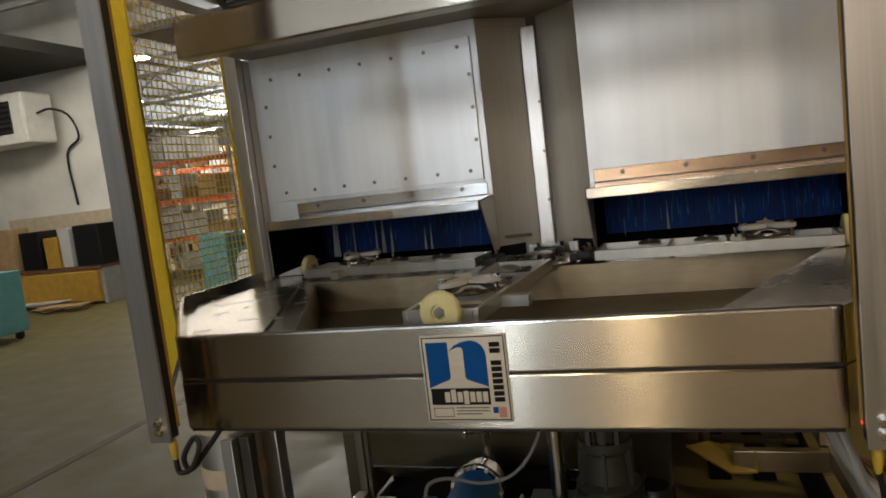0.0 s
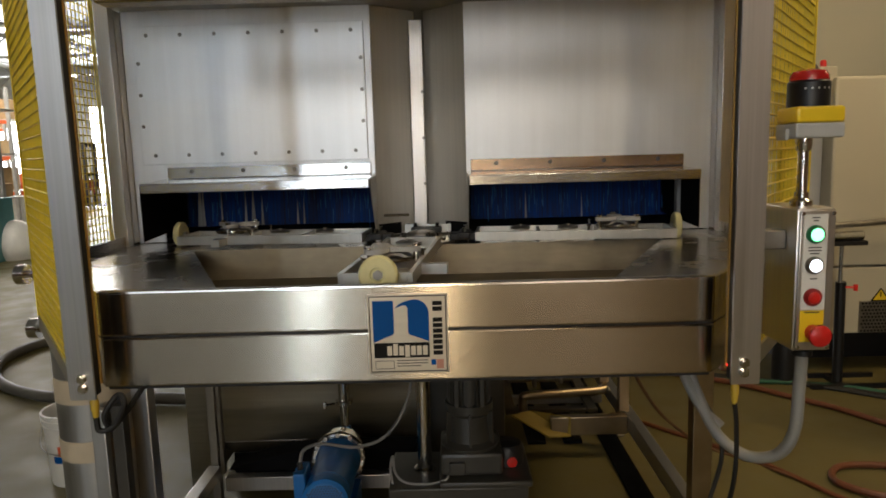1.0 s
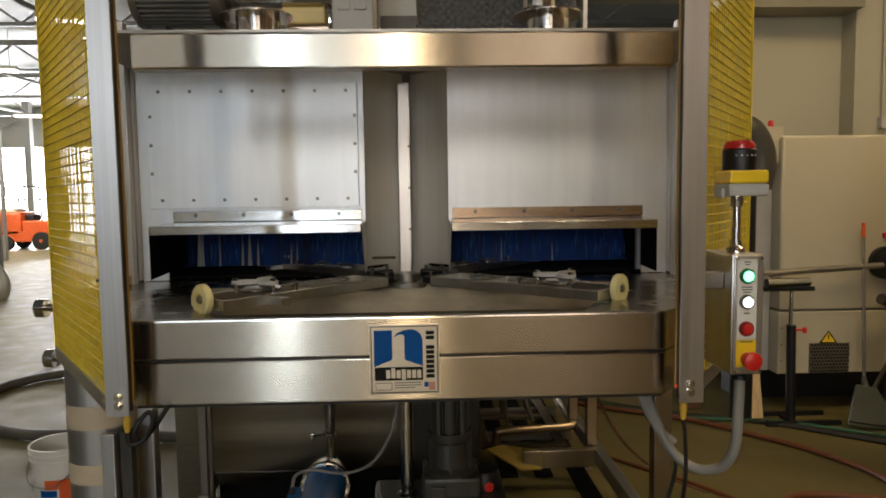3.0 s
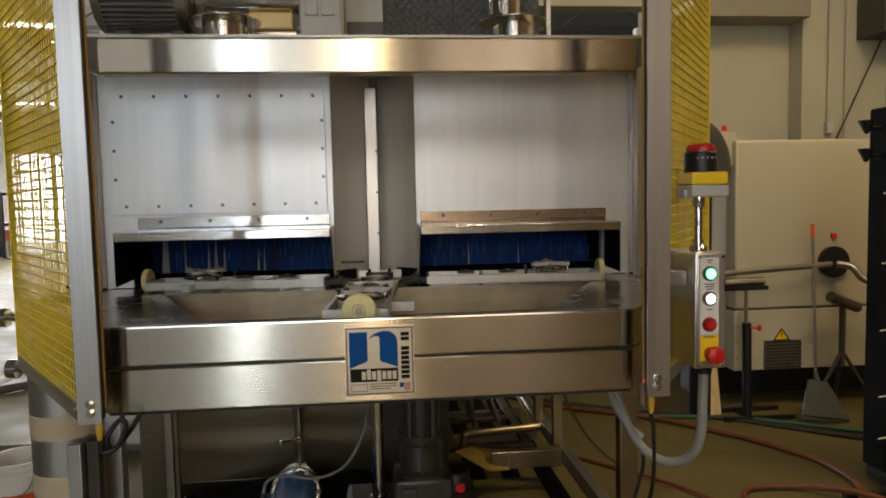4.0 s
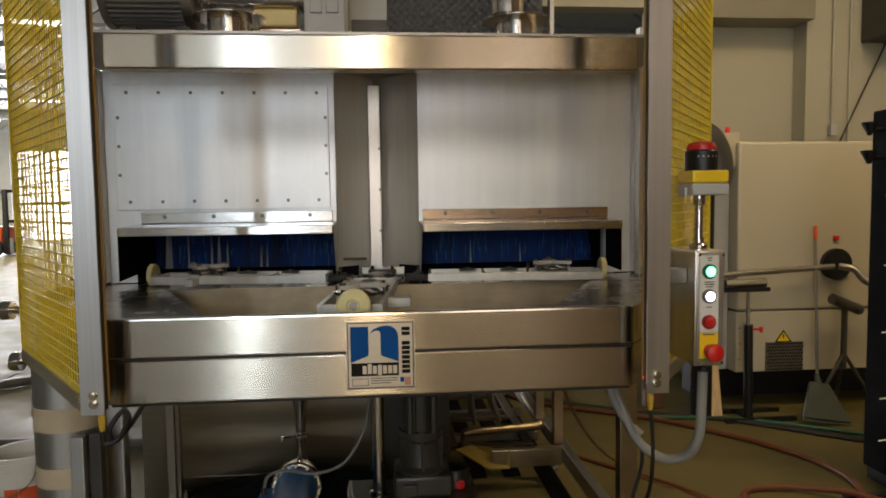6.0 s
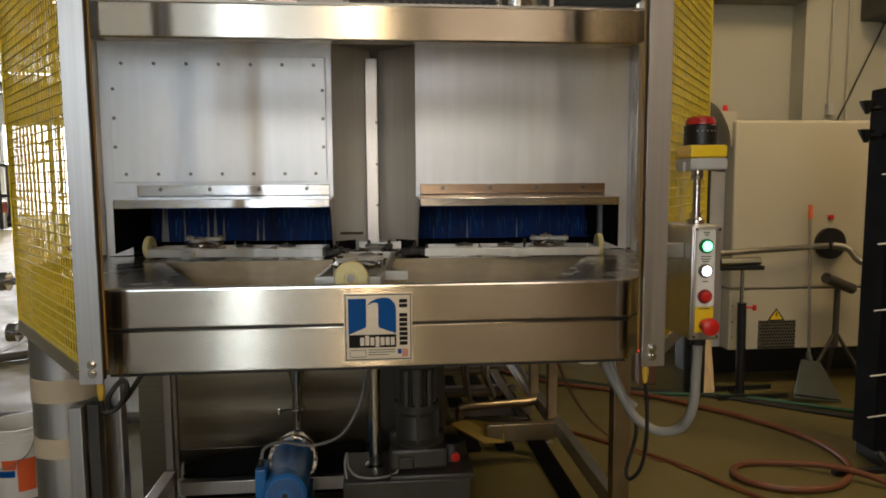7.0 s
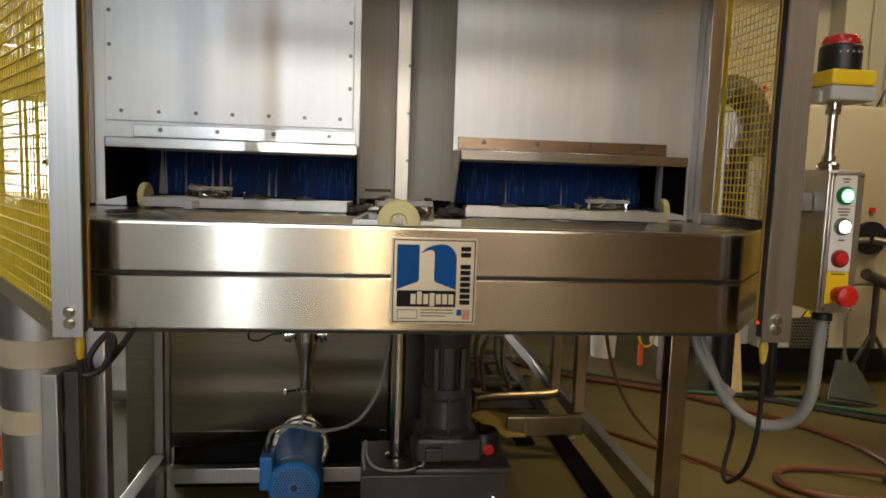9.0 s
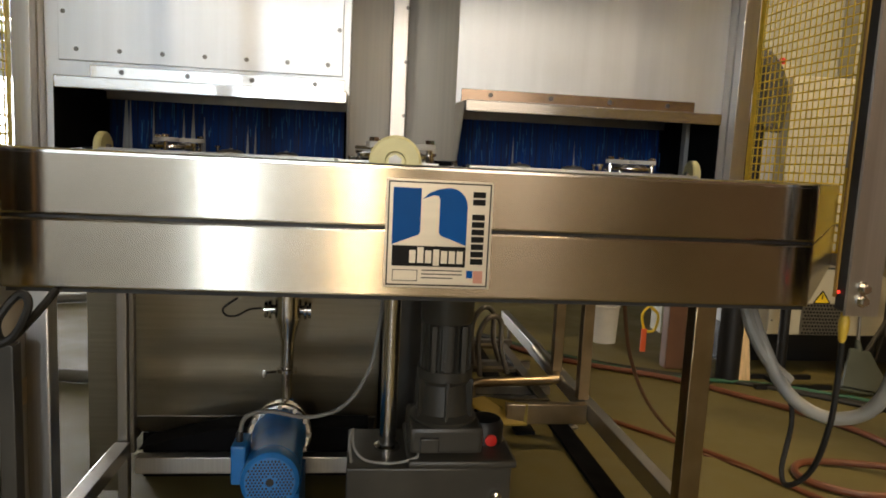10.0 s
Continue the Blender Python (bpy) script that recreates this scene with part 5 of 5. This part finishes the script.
def tool_rack():
    r = thing("tool_rack", "tall black steel rack with hooks on a splayed foot", "rack")
    part("frame", bx(2.71, 3.12, 1.72, 1.90, 0.10, 2.08, bev=0.01), CAVE, r)
    for z in (1.97, 1.82):
        bm = B()
        rod(bm, (2.60, 1.80, z), (2.70, 1.80, z), 0.012, 8)
        ring(bm, [(0.01, -0.03), (0.04, 0.03), (0.042, 0.04)], pose(2.62, 1.80, z), 14)
        part("hook", bm, BLACK, r)
    for z in (1.62, 1.25, 0.89, 0.53, 0.30):
        bm = B()
        rod(bm, (2.66, 1.715, z), (2.80, 1.715, z + 0.012), 0.004, 6)
        part("white_tie", bm, WHITE_P, r)
    bm = B()
    rod(bm, (2.72, 1.70, 0.105), (2.80, 1.68, 0.0), 0.02, 8)
    box(bm, 2.45, 3.1, 1.66, 1.70, 0.0, 0.025)
    box(bm, 2.78, 2.83, 1.70, 1.95, 0.0, 0.10)
    part("foot", bm, BLACK, r)
    return r


tool_rack()


def timber():
    bm = B()
    slab(bm, [(2.418, 3.145, 0.0), (2.506, 3.145, 0.0), (2.472, 3.27, 0.90), (2.440, 3.27, 0.90)], 0.038)
    return solid("wooden_stake", bm, WOOD, "pale pine stake leaning upright beside the enclosure", "wooden stake")


timber()


def cables():
    bm = B()
    hose(bm, [(0.95, 3.9, 0.02), (1.3, 3.5, 0.02), (1.93, 3.1, 0.02), (2.25, 2.75, 0.02), (2.45, 2.5, 0.02), (2.62, 2.12, 0.02), (2.60, 1.78, 0.02), (2.38, 1.52, 0.02), (2.08, 1.50, 0.02), (1.90, 1.66, 0.02), (2.0, 1.82, 0.02), (2.25, 1.80, 0.025), (2.5, 1.62, 0.05), (2.75, 1.3, 0.02), (3.1, 0.9, 0.02)], 0.017, 10)
    solid("air_hose", bm, HOSE_R, "red-brown rubber air hose coiled on the floor", "hose")
    bm = B()
    hose(bm, [(0.9, 4.1, 0.015), (1.2, 3.75, 0.015), (1.7, 3.3, 0.015), (2.0, 3.12, 0.015), (2.6, 2.98, 0.015), (3.3, 2.55, 0.015), (3.9, 2.3, 0.015)], 0.013, 8)
    solid("green_cable", bm, HOSE_N, "green power cable along the floor", "cable")
    for k in range(3):
        bm = B()
        o = 0.05 + 0.035 * k
        hose(bm, [(0.85, 4.1 + o, 0.012), (1.25, 3.6 + o, 0.012), (1.8, 3.2 + o, 0.012), (2.5, 3.02 - 0.4 * o, 0.012), (3.3, 2.48 - o, 0.012), (4.0, 2.2 - o, 0.014)], 0.014, 8)
        solid("black_cable", bm, RUBBER, "black power cable along the floor", "cable", "floor cables")
    bm = B()
    hose(bm, [(1.15, 2.5, 0.012), (1.45, 2.15, 0.012), (1.65, 1.9, 0.012), (1.85, 1.52, 0.012), (2.05, 1.25, 0.012), (2.4, 1.0, 0.012)], 0.012, 8)
    solid("brown_cable", bm, HOSE_R, "thin brown cable across the floor", "cable")
    bm = B()
    hose(bm, [(0.66, 0.88, 1.14), (0.688, 0.9, 0.952), (0.80, 1.08, 0.73), (0.98, 1.30, 0.49), (1.28, 1.64, 0.218), (1.573, 1.935, 0.012), (1.70, 1.78, 0.012), (1.808, 1.6, 0.012)], 0.0065, 8)
    solid("hanging_cable", bm, BROWN, "brown cable hanging from the tray to the floor", "cable")
    for k, (dx, dz) in enumerate(((0.03, 0.005),)):
        bm = B()
        hose(bm, [(0.60 + dx, 0.18, 1.16), (0.615 + dx, 0.17, 1.08), (0.65 + dx, 0.15, 1.00 + dz), (0.69 + dx, 0.13, 0.965)], 0.012, 10)
        solid("conduit_stub", bm, HOSE_G, "grey flexible conduit under the tray", "conduit", "conduits")


cables()


def corner_things():
    b = thing("white_pail", "plain white plastic pail on the floor", "bucket", (1.835, 4.1, 0))
    bm = B()
    ring(bm, [(0.10, 0), (0.112, 0.28), (0.118, 0.285), (0.118, 0.30), (0.105, 0.30), (0.095, 0.02), (0, 0.02)], Matrix(), 28)
    part("pail", bm, WHITE_P, b)
    bm = B()
    box(bm, 2.02, 2.16, 3.36, 3.46, 0.0, 1.6, bev=0.01)
    solid("brown_column", bm, BROWN, "brown painted steel leg of a machine", "column")
    t = thing("hanging_tag", "orange tag on a yellow looped strap", "tag")
    bm = B()
    hose(bm, [(1.98, 3.6, 0.40), (1.93, 3.6, 0.33), (1.96, 3.6, 0.22), (2.03, 3.6, 0.22), (2.05, 3.6, 0.33), (1.99, 3.6, 0.40), (2.03, 3.5, 0.46)], 0.010, 8)
    part("strap", bm, YELLOW_B, t)
    part("tag", bx(1.93, 1.97, 3.585, 3.60, 0.06, 0.23, bev=0.003), ORANGE, t)
    for n, x in enumerate((4.04, 4.20)):
        bm = B()
        rod(bm, (x, 4.18, 2.2 if n == 0 else 0), (x, 4.18, 6.2), 0.013, 8)
        c = thing("wall_conduit", "thin painted conduit fixed up the wall", "conduit", group="wall conduits")
        part("tube", bm, WALL, c)
        if n == 0:
            part("box", bx(x - 0.03, x + 0.03, 4.14, 4.198, 2.16, 2.26, bev=0.005), GREY_L, c)
    bm = B()
    rod(bm, (4.10, 4.17, 2.08), (4.56, 4.17, 3.05), 0.008, 6)
    solid("wall_cable", bm, GREY_P, "grey cable strung across the wall", "cable")
    u = thing("wall_fan", "dark louvred unit fixed high on the wall", "fan unit")
    part("case", bx(4.30, 4.58, 3.85, 4.19, 2.98, 3.55, bev=0.01), GREY_P, u)
    for k in range(5):
        part("louvre", bx(4.32, 4.56, 3.83, 3.85, 3.02 + 0.1 * k, 3.07 + 0.1 * k), GREY_L, u)


corner_things()


# ---- the far side of the hall ----
def unit_heater():
    u = thing("unit_heater", "white wall-hung unit heater with dark louvres", "heater")
    part("case", bx(-12.4, -10.75, 8.9, 9.6, 3.15, 4.1, bev=0.05), WHITE_P, u)
    part("grille", bx(-12.2, -11.05, 8.88, 8.90, 3.35, 3.95), BLACK, u)
    for k in range(6):
        part("louvre", bx(-12.2, -11.05, 8.86, 8.88, 3.38 + 0.1 * k, 3.41 + 0.1 * k), GREY_P, u)
    bm = B()
    hose(bm, [(-10.75, 9.2, 3.7), (-10.5, 9.3, 3.75), (-10.3, 9.5, 3.6), (-10.35, 9.7, 3.2), (-10.75, 9.75, 2.9), (-10.7, 9.75, 1.9)], 0.022, 8)
    part("pipework", bm, RUBBER, u)
    part("bracket", bx(-12.0, -11.2, 9.55, 9.80, 3.9, 4.15), TRUSS, u)


unit_heater()


def far_bench():
    w = thing("workbench", "cluttered workbench against the wall", "workbench")
    part("top", bx(-12.6, -9.62, 8.95, 9.75, 0.66, 0.72), BROWN, w)
    part("bin", bx(-11.7, -9.7, 8.9, 9.6, 0.05, 0.64, bev=0.03), CRATE, w, "ochre tote bin under the bench")
    for x in (-12.5, -9.7):
        part("leg", bx(x, x + 0.08, 9.0, 9.6, 0, 0.66), TRUSS, w)
    rnd = random.Random(3)
    for name, x, wd, h, m_ in (("black_box", -11.6, 0.5, 0.75, BLACK), ("amber_case", -11.0, 0.35, 0.6, CRATE), ("pale_case", -10.6, 0.25, 0.75, GREY_L), ("black_case", -10.25, 0.6, 0.78, BLACK), ("tan_case", -12.3, 0.5, 0.85, CARDB)):
        solid(name, bx(x, x + wd, 9.05, 9.5, 0.722, 0.72 + h, bev=0.015), m_, "boxy equipment standing on the bench", "equipment", "bench equipment")
    solid("wall_board", bx(-12.6, -9.62, 9.76, 9.797, 0.9, 1.75), TAPE, "tan backing board on the wall behind the bench", "board")
    for k in range(7):
        x = -11.9 + rnd.uniform(0, 2.2)
        y = 8.0 + rnd.uniform(0, 0.8)
        bm = B()
        box(bm, -0.45, 0.45, -0.18, 0.18, 0.004 + 0.02 * k, 0.022 + 0.02 * k, m=pose(x, y, 0, 0, 0, rnd.uniform(-35, 35)))
        solid("scrap_board", bm, (GREY_L, CARDB, WOOD)[k % 3], "flat offcut board lying on the floor", "board", "scrap boards")


far_bench()


def cart():
    c = thing("teal_cart", "teal steel tool cart on castors", "cart", group="teal carts")
    part("body", bx(-9.25, -8.47, 5.7, 6.3, 0.12, 1.0, bev=0.02), TEAL, c)
    for k in range(3):
        part("drawer", bx(-9.21, -8.51, 5.685, 5.70, 0.18 + 0.27 * k, 0.42 + 0.27 * k), TEAL, c)
    for x in (-9.15, -8.57):
        for y in (5.78, 6.2):
            bm = B()
            rod(bm, (x - 0.02, y, 0.06), (x + 0.02, y, 0.06), 0.06, 14)
            part("castor", bm, RUBBER, c)
    return c


cart()
solid("teal_bin", bx(-7.9, -7.3, 9.6, 10.2, 0.0, 1.05, bev=0.02), TEAL, "teal sheet-metal bin on the floor", "bin")
bm = B()
bmesh.ops.create_icosphere(bm, subdivisions=3, radius=0.5, matrix=pose(-7.25, 10.1, 0.22) @ Matrix.Diagonal((0.75, 0.6, 0.9, 1)))
for v in bm.verts:
    v.co += v.co.normalized() * 0.10 * noise.noise(v.co * 3.0)
    v.co.z = max(v.co.z, 0.0)
solid("sack", bm, WHITE_P, "slumped white sack on the floor", "sack")


def pallet_racks():
    rnd = random.Random(11)
    for r, (x0, y) in enumerate(((-16.6, 17.0), (-14.0, 17.0), (-17.0, 21.5), (-11.9, 13.2), (-14.6, 13.2))):
        k = thing("pallet_rack", "orange and grey pallet rack loaded with cartons", "rack", group="pallet racks")
        for x in (x0, x0 + 2.5):
            for dy in (0, 0.95):
                part("upright", bx(x - 0.04, x + 0.04, y + dy - 0.04, y + dy + 0.04, 0, 3.6), TRUSS, k)
        for z in (0.75, 1.7, 2.65):
            part("beam", bx(x0 + 0.04, x0 + 2.46, y - 0.03, y + 0.03, z, z + 0.1), FORK_O, k)
            part("shelf", bx(x0 + 0.04, x0 + 2.46, y + 0.03, y + 0.98, z + 0.1, z + 0.13), GREY_L, k)
        for z in (0.0, 0.88, 1.83, 2.78):
            x = x0 + 0.1
            while x < x0 + 2.1:
                wd, h = rnd.uniform(0.3, 0.7), rnd.uniform(0.25, 0.7)
                if rnd.random() < 0.85:
                    solid("carton", bx(x, x + wd, y + 0.1, y + 0.8, z + 0.001, z + h, bev=0.01), rnd.choice((CARDB, WHITE_P, CARDB, GREY_L, WOOD, BROWN)), "storage carton on the pallet rack", "carton", "cartons")
                x += wd + 0.05


pallet_racks()


def forklift():
    f = thing("forklift", "orange counterbalance forklift truck with a black mast", "forklift", (-13.1, 22.5, 0))
    bm = B()
    prism(bm, [(-1.15, -0.5), (0.55, -0.5), (0.55, 0.5), (-1.15, 0.5)], 0.28, 0.62)
    box(bm, -1.45, -0.25, -0.5, 0.5, 0.45, 1.28, bev=0.10)
    box(bm, -0.25, 0.66, -0.47, 0.47, 0.42, 0.98, bev=0.06)
    part("body", bm, FORK_O, f)
    for x, r in ((-0.75, 0.24), (0.42, 0.30)):
        for y in (-0.5, 0.5):
            bm = B()
            ring(bm, [(r * 0.5, -0.08), (r, -0.07), (r, 0.07), (r * 0.5, 0.08)], pose(x, y, r, 90), 24)
            wheel = part("wheel", bm, RUBBER, f)
            bm = B()
            ring(bm, [(0.02, -0.082), (r * 0.5, -0.075), (r * 0.5, 0.075), (0.02, 0.082)], pose(x, y, r, 90), 16)
            part("rim", bm, FORK_O, wheel)
    bm = B()
    for x in (-0.9, 0.45):
        for y in (-0.42, 0.42):
            rod(bm, (x, y, 0.7), (x + (0.15 if x < 0 else -0.1), y, 2.1), 0.03, 8)
    box(bm, -0.8, 0.4, -0.46, 0.46, 2.1, 2.15, bev=0.01)
    part("overhead_guard", bm, BLACK, f)
    bm = B()
    for y in (-0.36, 0.36):
        box(bm, 0.72, 0.86, y - 0.05, y + 0.05, 0.08, 2.2)
    for z in (0.2, 1.1, 2.1):
        box(bm, 0.74, 0.84, -0.31, 0.31, z, z + 0.1)
    part("mast", bm, BLACK, f)
    bm = B()
    for y in (-0.25, 0.25):
        box(bm, 0.88, 1.9, y - 0.06, y + 0.06, 0.06, 0.10)
        box(bm, 0.86, 0.92, y - 0.06, y + 0.06, 0.06, 0.6)
    part("fork", bm, TRUSS, f)
    part("seat", bx(-0.35, 0.05, -0.25, 0.25, 0.73, 1.2, bev=0.06), BLACK, f)
    part("tank", bx(-1.1, -0.5, -0.35, 0.35, 1.13, 1.4, bev=0.10), TAPE, f, "tan gas bottle")


forklift()
for x in (-17.95,):
    solid("column", bx(x - 0.15, x + 0.15, 31.0, 31.3, 0, 6.2, bev=0.01), WALL_L, "pale square building column", "column", "columns")


# ---- floor joint and hose by the aisle ----
structure("floor_joint", bx(-3.63, -3.545, -9, 33, 0.0, 0.003), BOARD)
bm = B()
hose(bm, [(-1.35, 2.9, 0.04), (-1.9, 2.98, 0.04), (-2.4, 3.03, 0.04), (-2.7, 3.07, 0.04), (-3.12, 3.31, 0.04), (-3.44, 3.69, 0.04), (-3.58, 4.13, 0.04), (-3.45, 4.56, 0.04), (-3.0, 4.9, 0.04), (-2.2, 5.2, 0.04)], 0.038, 12)
solid("drain_hose", bm, HOSE_D, "thick grey ribbed hose lying in a loop on the floor", "hose")


def motions():
    turn = ((0.0, 90), (2.2, 90), (2.35, 86.5), (2.6, 74.0), (2.9, 58.0), (3.2, 42.0), (3.3, 36.8), (3.5, 26.6), (3.7, 16.2), (3.8, 10.6), (3.9, 5.0), (4.0, 1.2), (4.1, 0), (10.0, 0))
    walk(CAROUSEL, [(t, pose(0, 0.95, 0, 0, 0, a)) for t, a in turn])


motions()
